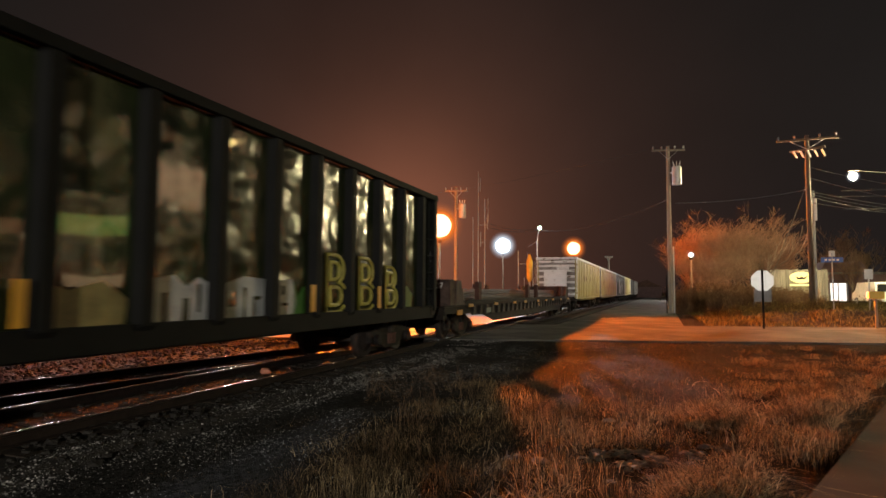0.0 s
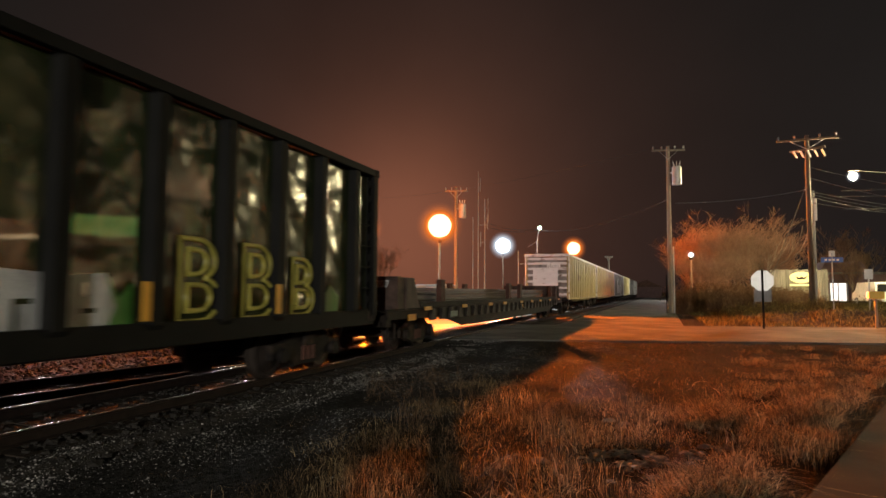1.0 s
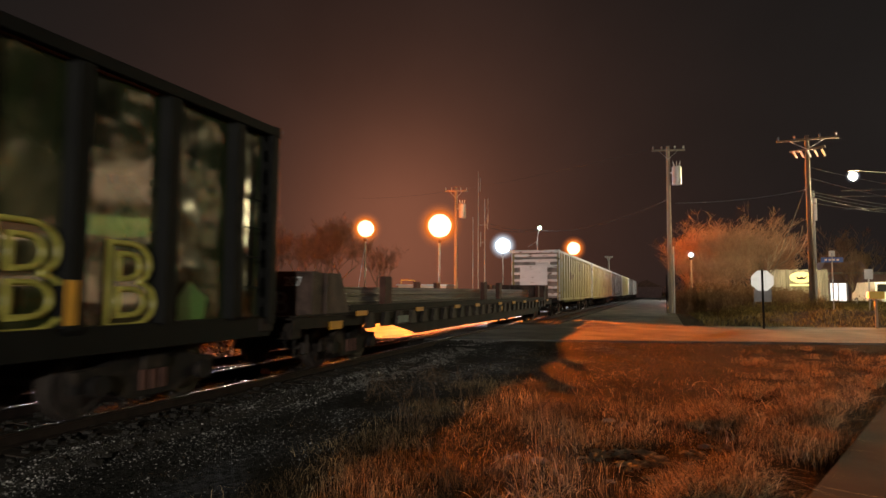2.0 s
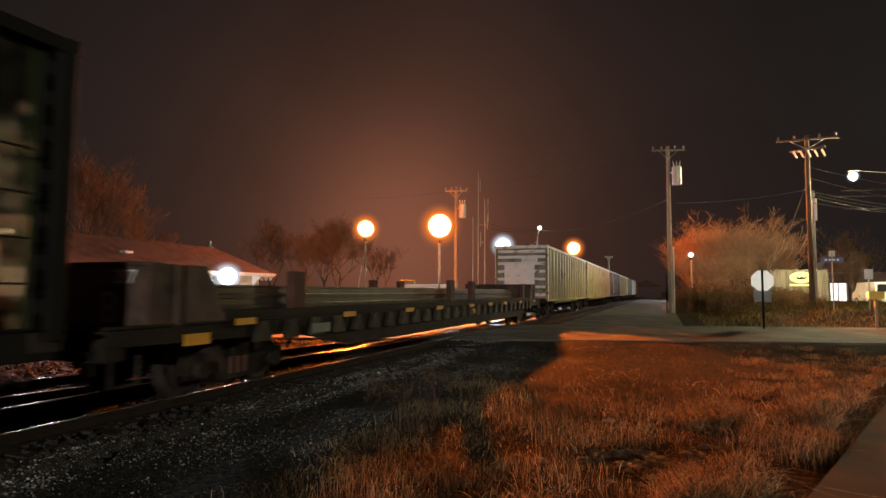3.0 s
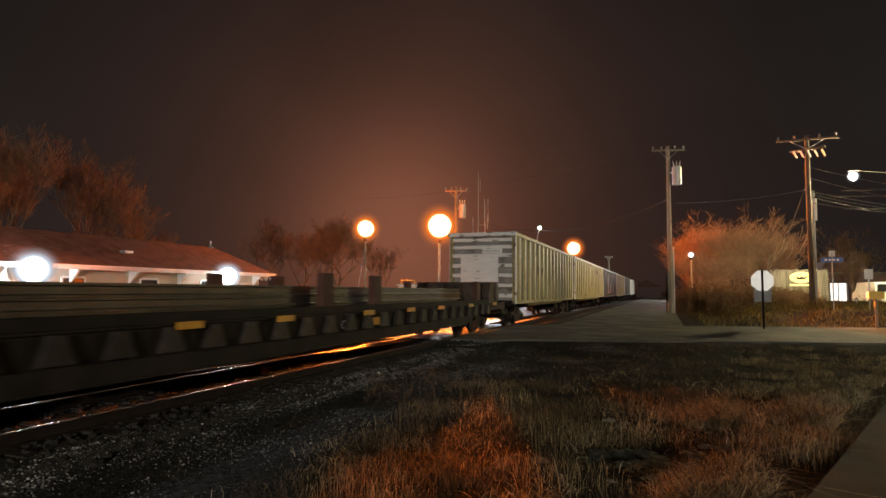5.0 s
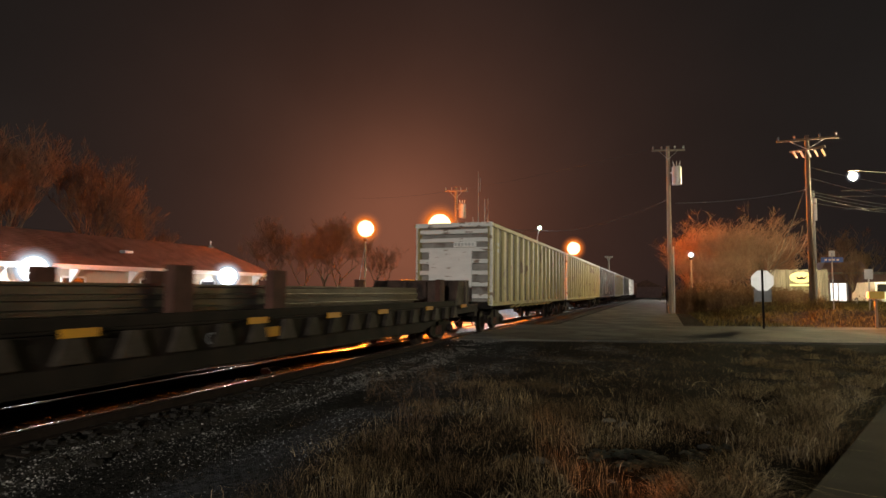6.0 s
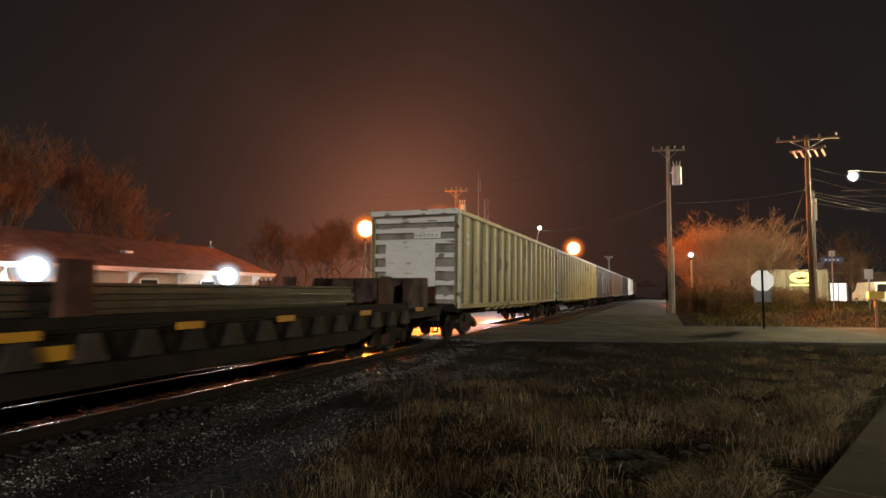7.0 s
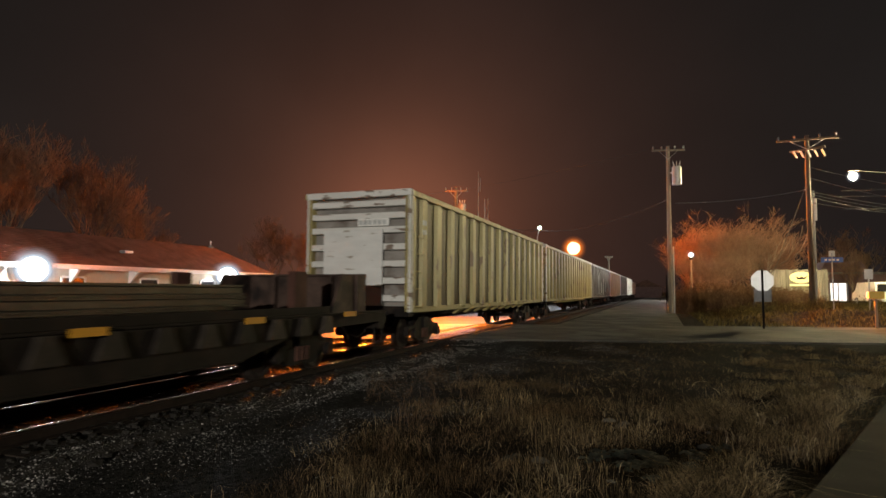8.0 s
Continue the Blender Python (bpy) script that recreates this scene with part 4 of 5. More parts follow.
# ---- lamps and poles ----
def yard_lamp(place, z0, label, glowing, r, pole_r=0.09, stay=False, diffuser=GLARE_SODIUM):
    x, y, z = place
    o = thing("yard_lamp", (x, y, z0), label, "street lamp", "yard lamps")
    h = z - z0
    part("pole", tubes(((0, 0, 0), (0, 0, h - r * 0.8), pole_r, pole_r * 0.75), n=12), M_POLE, o)
    # oversized glowing ball and shells, imitating lens glare around the lamp
    head = part("globe", ball(bmesh.new(), (0, 0, h), r * SHELLS[0][0], 28, 16), diffuser[0], o, "glowing shell for the lamp's glare", smooth=True)
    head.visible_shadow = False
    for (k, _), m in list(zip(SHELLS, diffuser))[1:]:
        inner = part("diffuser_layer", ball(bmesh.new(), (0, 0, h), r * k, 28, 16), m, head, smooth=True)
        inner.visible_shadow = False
    bulb = part("bulb", ball(bmesh.new(), (0, 0, h), r * 0.78, 24, 14), glowing, head, smooth=True)
    bulb.visible_shadow = False
    part("collar", lathe(bmesh.new(), [(0.1, h - r - 0.22), (0.16, h - r - 0.18), (0.2, h - r * 0.93), (0.1, h - r * 0.9)], 14), M_DARKSTEEL, o)
    if stay:
        cable("stay_wire", [(-1.0, 0, 0), (0, 0, h - 1.2)], 0.02, M_GALV, o)
    return o


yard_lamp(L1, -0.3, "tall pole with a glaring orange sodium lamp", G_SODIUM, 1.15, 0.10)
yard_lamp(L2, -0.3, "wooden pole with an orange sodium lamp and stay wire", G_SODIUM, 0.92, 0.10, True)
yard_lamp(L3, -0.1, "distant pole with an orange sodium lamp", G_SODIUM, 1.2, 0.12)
yard_lamp(YARD, -0.3, "distant pole with a glaring white yard lamp", G_LED, 1.45, 0.12, False, GLARE_LED)


def far_lamp(place, z0, r, label, glowing):
    return yard_lamp(place, z0, label, glowing, r, 0.08, False, GLARE_SODIUM if glowing is G_SODIUM else GLARE_LED)


# LANE lamp's nearer copy on its sight line, so it shows before the trees
far_lamp((2.62, 59.0, 5.05), 0.1, 0.22, "small bluish-white lamp on a post by the thicket", G_LED2)
far_lamp(LANE, 0.0, 0.7, "small distant white street lamp", G_LED)
far_lamp((14.76, 140.0, 7.4), 0.0, 0.3, "small distant street lamp", G_LED)
far_lamp((9.13, 117.0, 6.67), 0.0, 0.3, "small distant orange street lamp", G_SODIUM)


def utility_pole(base, height, arm, arm_turn, label, transformer=0, arms=1, r=0.16, lean=0.0, drop=0.35, wood=None):
    o = thing("utility_pole", base, label, "utility pole", "utility poles", rz=arm_turn)
    o.rotation_euler = (0, radians(lean), radians(arm_turn))
    part("pole", tubes(((0, 0, -0.3), (0, 0, height), r, r * 0.72), n=14), wood or M_POLE, o)
    for k in range(arms):
        z = height - drop - k * 0.75
        a = part("crossarm", boxes((-arm / 2, arm / 2, -0.19, -0.08, z - 0.07, z + 0.07), bevel=0.01), wood or M_POLE, o)
        for s in (-1, 1):
            part("brace", tubes(((s * arm * 0.28, -0.14, z - 0.06), (0, -0.15, z - 0.75), 0.02), n=6), M_GALV, a)
        for x in (-0.46, -0.2, 0.2, 0.46):
            part("insulator", lathe(bmesh.new(), [(0.02, 0), (0.03, 0.1), (0.075, 0.12), (0.05, 0.17), (0.08, 0.19), (0.045, 0.27), (0.02, 0.3)], 10), M_GALV, a).location = (x * arm, -0.135, z + 0.06)
    if transformer:
        z = height - 3.1
        t = part("transformer", lathe(bmesh.new(), [(0.2, z - 0.02), (0.36, z), (0.37, z + 1.35), (0.30, z + 1.45), (0.1, z + 1.5)], 20), M_GALV, o, "grey pole transformer can", smooth=False)
        t.location = (transformer * 0.62, -0.1, 0)
        for dx in (-0.18, 0.0, 0.18):
            part("bushing", tubes(((dx, 0, z + 1.4), (dx * 1.5, 0, z + 1.85), 0.05, 0.03), n=8), M_WHITE, t)
        part("bracket", boxes((transformer * 0.1 - 0.1, transformer * 0.1 + 0.25, -0.12, -0.04, z + 0.9, z + 1.0)), M_GALV, o)
    return o


POLE_A, POLE_B, POLE_C = (0.68, 49.6, -0.03), (10.3, 49.8, 0.5), (-19.25, 56.0, -0.3)
pa = utility_pole(POLE_A, 13.2, 2.5, 12, "weathered wooden utility pole with a transformer can", 1, r=0.2)
part("conduit", tubes(((0.24, -0.1, -0.2), (0.24, -0.1, 5.2), 0.06), n=8), M_GALV, pa)
part("conduit", tubes(((-0.3, 0.0, -0.2), (-0.3, 0.0, 3.0), 0.05), n=8), M_DARKSTEEL, pa)
pb = utility_pole(POLE_B, 12.75, 4.0, -4, "wooden utility pole with crossarms and many cables", 0, 1, r=0.2, drop=0.3, wood=M_DARKPOLE)
part("riser", tubes(((0.26, -0.12, -0.2), (0.26, -0.12, 8.6), 0.07), n=8), M_GALV, pb)
part("cutout", boxes((0.30, 0.46, -0.2, -0.06, 6.4, 8.0), bevel=0.03), M_WHITE, pb)
part("crossarm", boxes((-0.06, 0.06, -1.2, 1.2, 11.65, 11.8), bevel=0.01), M_DARKPOLE, pb).rotation_euler = (0, 0, radians(62))
for k in range(5):
    part("switch", tubes(((-0.9 + k * 0.45, -0.2, 11.6), (-0.7 + k * 0.45, -0.2, 11.1), 0.07, 0.05), n=8), M_WHITE, pb)
pc = utility_pole(POLE_C, 12.3, 2.3, 14, "wooden utility pole beyond the tracks lit orange", 1, r=0.2)
utility_pole((-10.23, 128.0, 0.0), 9.1, 1.6, 20, "distant wooden utility pole", 0, r=0.2)


def at_ray(way, d):
    return (EYE[0] + way[0] * d, EYE[1] + way[1] * d, EYE[2] + way[2] * d)


def mast(x, y, top, label, r=0.05, fittings=()):
    o = thing("radio_mast", (x, y, -0.3), label, "mast", "masts")
    part("pole", tubes(((0, 0, 0), (0, 0, top + 0.3), r, r * 0.6), n=8), M_GALV, o)
    for z, s in fittings:
        part("antenna", tubes(((0, 0, z), (s, 0, z), 0.025), ((s, 0, z - 0.5), (s, 0, z + 1.2), 0.035), n=6), M_GALV, o)
    return o


mast(-19.95, 66.0, 15.6, "tall thin radio mast lit from below", 0.07, ((14.0, 0.25), (9.6, 1.1)))
mast(-19.3, 66.5, 12.4, "thin mast with antennas", 0.09, ((11.6, 0.4), (10.4, 0.4), (7.6, -0.5)))
mast(-20.75, 66.5, 10.3, "thin bare steel mast", 0.06)
mast(-15.2, 66.0, 6.2, "short steel mast lit orange", 0.09, ((5.0, 1.1),))


def signal_mast():
    o = thing("railway_signal", (-12.85, 61.0, -0.3), "railway signal mast with a tall hooded housing", "railway signal")
    part("mast", tubes(((0, 0, 0), (0, 0, 5.6), 0.09), n=10), M_GALV, o)
    part("housing", lathe(bmesh.new(), [(0.12, 2.9), (0.30, 3.3), (0.34, 4.9), (0.2, 5.5), (0.08, 5.8)], 14), M_YELLOWPOLY, o)
    part("platform", boxes((-0.5, 0.5, -0.3, 0.3, 2.3, 2.36)), M_GALV, o)
    for s in (-1, 1):
        part("handrail", tubes(((s * 0.5, -0.3, 2.36), (s * 0.5, -0.3, 3.3), 0.025), n=6), M_GALV, o)
    part("ladder", tubes(((0.3, 0.2, 0), (0.3, 0.2, 5.0), 0.025), ((0.55, 0.2, 0), (0.55, 0.2, 5.0), 0.025), n=6), M_GALV, o)
    return o


signal_mast()
ln = thing("street_lamp", (-14.97, 76.0, -0.3), "tall thin lamp post with a small greenish lamp", "street lamp")
part("pole", tubes(((0, 0, 0), (0, 0, 9.0), 0.08, 0.05), ((0, 0, 8.4), (-1.2, 0, 7.7), 0.04), ((0, 0, 9.0), (0.3, 0, 10.0), 0.04), n=8), M_GALV, ln)
part("lamp_head", ball(bmesh.new(), (0.3, 0, 10.1), 0.26), glow("greenish_lamp_glow", (0.75, 1.0, 0.8), 8), ln, "small glowing lamp", smooth=True)

hut = thing("relay_hut", (-18.2, 45.4, -0.3), "cream railway relay hut with a flat roof", "hut")
part("wall", boxes((-2.1, 2.1, -0.9, 0.9, 0, 2.3), bevel=0.02), M_DEPOTWALL, hut)
part("roof", boxes((-2.25, 2.25, -1.05, 1.05, 2.3, 2.42), bevel=0.02), M_GALV, hut)
part("door", boxes((-0.45, 0.45, -0.95, -0.9, 0.1, 2.05)), M_GREYCAR, hut)
part("handrail", tubes(((-1.8, -1.0, 2.4), (-1.8, -1.0, 2.75), 0.03), ((-1.8, -1.0, 2.75), (-0.6, -1.0, 2.75), 0.03), ((-0.6, -1.0, 2.75), (-0.6, -1.0, 2.4), 0.03), n=6), M_YELLOWPOLY, hut)


# ---- cables ----
def wire(a, b, sag, label="thin black overhead power cable", r=0.018):
    return tagged(cable("cable", sagging(a, b, sag), r, M_WIRE), label, "cable", "overhead cables")


wire((0.6, 49.5, 8.9), (-14.67, 76.0, 9.5), 0.9, r=0.026)
wire((-14.67, 76.0, 9.5), (-22.2, 80.0, 10.4), 0.35, r=0.035)
wire((-14.67, 75.6, 9.6), (-22.2, 79.0, 10.9), 0.4, r=0.035)
wire((1.2, 49.5, 8.6), (10.2, 49.6, 9.2), 0.25, r=0.024)
wire((-0.2, 49.4, 13.1), (-50, 90.0, 17.5), 1.2, "thin high overhead power cable", 0.008)
for k, (dz, sag, rr) in enumerate(((10.0, 0.9, 0.022), (9.0, 0.7, 0.03), (8.8, 0.9, 0.022), (8.2, 0.8, 0.022), (10.8, 0.7, 0.015), (8.6, 1.2, 0.022))):
    wire((POLE_B[0] + 0.2, POLE_B[1] - 0.2, dz), (26.0, 42.0 + k * 1.5, 5.4 + 0.5 * k), sag, "sagging service cable from the utility pole", rr)
for k, (x0, x1, z) in enumerate(((12.4, 20.2, 9.05), (12.4, 20.2, 8.68), (12.7, 20.2, 7.8))):
    wire((x0, 50.0 + k * 0.4, z), (x1, 50.0 + k * 0.4, z - 0.12), 0.02, "taut lit cable below the street lamp", 0.024)
wire((POLE_B[0] - 0.2, 49.8, 9.4), (7.6, 52.5, 1.4), 0.1, "slanting stay cable of the utility pole", 0.012)

sl = thing("street_lamp", (17.9, 52.0, 0.3), "street lamp with a bright warm-white head on an arm", "street lamp")
part("pole", tubes(((0, 0, -0.3), (0, 0, 10.2), 0.14, 0.09), n=10), M_GALV, sl)
part("arm", tubes(((0, 0, 10.0), (-3.8, 0, 10.5), 0.035), n=8), M_DARKSTEEL, sl)
head = part("lamp_head", ball(bmesh.new(), (-4.2, 0, 10.12), 0.29, 20, 12), G_WARM, sl, "glowing lamp head", smooth=True)
head.visible_shadow = False
# glow shells added around the head as its glare
for (k, _), m in zip(SHELLS, GLARE_LED):
    g = part("diffuser_layer", ball(bmesh.new(), (-4.2, 0, 10.12), 0.30 * k, 20, 12), m, head, smooth=True)
    g.visible_shadow = False
part("lamp_cover", boxes((-4.5, -3.8, -0.18, 0.18, 10.5, 10.56), bevel=0.02), M_DARKSTEEL, sl)

# ---- signs and small things by the street ----
st = thing("stop_sign", (4.36, 30.6, -0.05), "back of an octagonal metal stop sign on a post", "road sign")
part("post", boxes((-0.045, 0.045, -0.03, 0.03, -0.2, 2.70), bevel=0.008), M_DARKSTEEL, st)
b = bmesh.new()
prism(b, [(0.50 * math.cos(math.pi / 8 + k * math.pi / 4), 2.23 + 0.50 * math.sin(math.pi / 8 + k * math.pi / 4)) for k in range(8)], "y", 0.035, 0.05)
part("octagon", b, M_SIGNBACK, st, "bare aluminium sign back")
# a darker grey than the octagon, painting in the plate's shade
part("plate", boxes((-0.36, 0.36, 0.052, 0.066, 1.26, 1.86), bevel=0.004), M_GREYCAR, st, "lower sign plate in darker grey for its shade")
st.rotation_euler = (0, 0, radians(-4))

sn = thing("street_name_sign", (10.33, 44.3, 0.5), "blue street name sign with a white cap on a post", "road sign")
part("post", tubes(((0, 0, -0.4), (0, 0, 3.7), 0.04), n=8), M_GALV, sn)
part("blade", boxes((-0.62, 0.62, -0.03, 0.0, 3.1, 3.42), bevel=0.01), M_BLUE, sn, "blue enamelled blade")
for k in range(4):
    part("lettering_bar", boxes((-0.42 + k * 0.22, -0.28 + k * 0.22, -0.036, -0.03, 3.2, 3.32)), M_WHITE, sn)
part("cross_blade", boxes((-0.17, 0.17, -0.02, 0.01, 3.48, 3.85), bevel=0.01), M_WHITE, sn)

rs = thing("road_sign", (12.74, 46.0, 0.5), "small white rectangular sign on a post", "road sign")
part("post", boxes((-0.04, 0.04, -0.02, 0.02, -0.4, 2.3)), M_WHITE, rs)
part("plate", boxes((-0.24, 0.24, -0.035, -0.02, 2.05, 2.7), bevel=0.006), M_SIGNBACK, rs)

yb = thing("yellow_box", (9.5, 33.4, 0.22), "yellow utility box leaning on a short post", "utility box")
part("post", boxes((-0.05, 0.05, -0.05, 0.05, -0.4, 1.2)), M_POLE, yb)
part("box", boxes((-0.32, 0.32, -0.2, 0.2, 1.15, 1.5), bevel=0.05), M_YELLOWPOLY, yb)

# ---- buildings on the far side of the street ----
fn = thing("board_fence", (12.9, 67.5, 0.3), "tall grey board wall lit from below", "fence")
for k in range(18):
    part("board", boxes((-2.6 + k * 0.28, -2.6 + k * 0.28 + 0.262, -0.02 - 0.012 * (k % 2), 0.02, 0, 3.6 + 0.03 * (k % 3)), bevel=0.006), M_FENCE, fn)
part("rail", boxes((-2.6, 2.5, 0.02, 0.1, 2.6, 2.72)), M_FENCE, fn)
ys_ = thing("shop_sign", (12.97, 67.0, 0.3), "glowing yellow oval shop sign on the board wall", "shop sign")
b = bmesh.new()
prism(b, [(1.0 * math.cos(2 * math.pi * k / 24), 2.85 + 0.56 * math.sin(2 * math.pi * k / 24)) for k in range(24)], "y", 0.0, 0.12)
part("oval", b, G_SIGN, ys_)
b = bmesh.new()
prism(b, [(-0.5, 2.95), (-0.1, 2.8), (0.0, 3.0), (0.15, 2.8), (0.55, 3.0), (0.3, 2.65), (-0.3, 2.65)], "y", -0.02, 0.0)
part("emblem", b, M_DARKSTEEL, ys_)
part("strip", boxes((-1.0, 1.0, 0.0, 0.1, 2.0, 2.2)), G_SIGN, ys_)
part("bracket", tubes(((0, 0.12, 2.4), (0, 0.5, 2.4), 0.04), n=6), M_GALV, ys_)

sh = thing("shop_building", (21.5, 84.0, 0.4), "low masonry shop with a brightly lit doorway", "building")
part("wall", boxes((-6.5, -2.2, 0, 8, -0.3, 3.5), (-0.5, 12, 0, 8, -0.3, 3.5), (-2.2, -0.5, 0, 8, 2.4, 3.5), (-2.2, -0.5, 3, 8, -0.3, 2.4)), M_BRICK, sh)
part("roof", boxes((-6.9, 12.4, -0.4, 8.4, 3.5, 3.75), bevel=0.03), M_GREYCAR, sh)
dr = part("doorway", boxes((-2.2, -0.5, 0.25, 0.3, -0.2, 2.4)), G_DOOR, sh, "glaring lit doorway")
part("door_frame", boxes((-2.3, -2.2, -0.06, 0.3, -0.3, 2.5), (-0.5, -0.4, -0.06, 0.3, -0.3, 2.5), (-2.3, -0.4, -0.06, 0.3, 2.4, 2.5), (-1.4, -1.3, 0.15, 0.24, -0.2, 2.4)), M_GALV, dr)
part("gable", prism(bmesh.new(), [(-2.6, 3.75), (2.6, 3.75), (2.0, 5.2), (-2.0, 5.2)], "y", 3.0, 7.0), M_BRICK, sh)
for k in range(3):
    part("window", boxes((1.6 + k * 3.2, 3.4 + k * 3.2, -0.04, 0.02, 0.9, 2.3)), M_GLASS, sh)
hs = thing("house", (-4.0, 175.0, 0.0), "distant low house lit orange", "building")
part("wall", boxes((-4, 4, 0, 6, 0, 3.0)), M_BRICK, hs)
part("roof", prism(bmesh.new(), [(-4.4, 3.0), (4.4, 3.0), (0, 5.0)], "y", -0.4, 6.4), M_SHINGLE, hs)

vn = thing("parked_van", (17.6, 62.0, 0.6), "white van parked on the grass by the shop", "car", rz=96)
b = bmesh.new()
prism(b, [(-2.3, 0.35), (2.3, 0.35), (2.35, 1.0), (1.7, 1.25), (1.2, 1.95), (-2.2, 2.0), (-2.35, 1.6)], "y", -0.9, 0.9)
part("body", b, M_WHITE, vn)
part("rear_window", boxes((-0.9, 0.9, -0.93, -0.89, 1.3, 1.8)), M_GLASS, vn)
part("rear_window", boxes((-2.38, -2.3, -0.75, 0.75, 1.2, 1.8)), M_GLASS, vn)
for x in (-1.4, 1.4):
    for s in (-1, 1):
        w = part("wheel", tubes(((x, s * 0.78, 0.33), (x, s * 0.93, 0.33), 0.33), n=18), M_WIRE, vn)
        part("rim", tubes(((x, s * 0.92, 0.33), (x, s * 0.94, 0.33), 0.19), n=14), M_GALV, w)

# ---- added, unseen glowing shapes set along mirrored sight lines to reflect in the glossy car ----
gs = thing("service_station", (26.5, 30.0, 0.4), "added unseen canopy with a green glow, for reflections", "building", rz=-50)
part("canopy", boxes((-6, 6, 0, 7, 5.2, 6.2), bevel=0.05), M_WHITE, gs)
part("fascia", boxes((-6.1, 0.5, -0.12, -0.02, 5.3, 6.6), bevel=0.03), glow("green_fascia_glow", (0.12, 0.75, 0.10), 2.2), gs, "green glow added for the car's reflections")
for x in (-4.5, 4.5):
    part("column", boxes((x - 0.25, x + 0.25, 2.5, 3.0, -0.4, 5.2), bevel=0.02), M_WHITE, gs)
for k in range(3):
    part("canopy_lamp", boxes((-4.6 + 4 * k, -3.4 + 4 * k, 0.2, 1.4, 5.0, 5.18), bevel=0.02), glow("canopy_lamp_glow", (1.0, 0.72, 0.38), 7.0), gs, "warm glow added for the car's reflections")
part("shop_wall", boxes((-6, 6, 9, 9.4, -0.4, 4.0)), M_BRICK, gs)
for k in range(4):
    part("shop_window", boxes((-5.4 + 2.9 * k, -3.2 + 2.9 * k, 8.92, 8.98, 0.6, 2.9)), glow("shop_window_glow", (1.0, 0.70, 0.36), 2.2), gs)
# unseen lamps added for the bright spots mirrored in the panels
for x, y, z in ((20.5, 33.0, 10.6), (17.2, 35.8, 12.2), (33.0, 25.0, 9.0)):
    o = thing("street_lamp", (x, y, 0.3), "added unseen lamp for the car's reflections", "street lamp", "street lamps")
    part("pole", tubes(((0, 0, -0.3), (0, 0, z - 0.5), 0.12, 0.08), n=10), M_GALV, o)
    part("lamp_head", ball(bmesh.new(), (0, 0, z - 0.3), 0.34), G_AMBER, o, "glowing lamp head", smooth=True)
# unseen disc added for a round warm reflection in the panels
rsn = thing("round_sign", (18.0, 29.0, 0.3), "added unseen cream disc for the car's reflections", "shop sign", rz=-45)
part("pole", tubes(((0, 0.1, -0.3), (0, 0.1, 9.0), 0.14), n=10), M_GALV, rsn)
b = bmesh.new()
prism(b, [(2.1 * math.cos(2 * math.pi * k / 32), 7.9 + 2.1 * math.sin(2 * math.pi * k / 32)) for k in range(32)], "y", -0.25, -0.05)
part("disc", b, glow("cream_sign_glow", (1.0, 0.86, 0.50), 1.8), rsn)


# ---- trees and brush ----
def branch_segments(rng, height, spread, levels, trunk_r, splits=(3, 5), droop=0.0, twig=0.012, bole=0.30, stems=1, rise=0.22):
    """A bare crown: limbs that fork again and again, as segments with two radii."""
    segs = []
    stack = []
    for k in range(stems):
        out = 0.08 if stems == 1 else 0.3
        stack.append((Vector((rng.gauss(0, 0.3 * (stems > 1)), rng.gauss(0, 0.3 * (stems > 1)), 0)),
                      Vector((rng.uniform(-out, out), rng.uniform(-out, out), 1)).normalized(), height * bole, trunk_r, 0))
    while stack:
        p, d, length, r, lev = stack.pop()
        n = 4 if lev < 2 else 3
        pts, rad = [p], [r]
        for i in range(n):
            d = (d + Vector((rng.gauss(0, 0.11), rng.gauss(0, 0.11), rng.gauss(0.03, 0.07) - droop * lev * 0.02))).normalized()
            p = p + d * (length / n)
            pts.append(p)
            rad.append(max(twig, r * (1 - 0.42 * (i + 1) / n)))
        for i in range(n):
            segs.append((pts[i], pts[i + 1], rad[i], rad[i + 1], lev))
        if lev < levels:
            for _ in range(rng.randint(*splits)):
                k = rng.randint(1 if lev else 2, n)
                a = rng.uniform(0, 2 * math.pi)
                side = Vector((math.cos(a), math.sin(a), rng.uniform(-0.1, 0.5))).normalized()
                nd = (d * (1 - spread) + side * spread + Vector((0, 0, rise))).normalized()
                stack.append((pts[k], nd, length * rng.uniform(0.6, 0.86), max(twig, rad[k] * rng.uniform(0.5, 0.7)), lev + 1))
    return segs


def segment_mesh(name, segs, material, sides=3):
    verts, faces = [], []
    for a, b, ra, rb, _ in segs:
        q = (b - a).to_track_quat("Z", "Y")
        base = len(verts)
        for p, r in ((a, ra), (b, rb)):
            for i in range(sides):
                t = 2 * math.pi * i / sides
                verts.append(tuple(p + q @ Vector((r * math.cos(t), r * math.sin(t), 0))))
        for i in range(sides):
            j = (i + 1) % sides
            faces.append((base + i, base + j, base + sides + j, base + sides + i))
    return sheet(name, verts, faces, material)


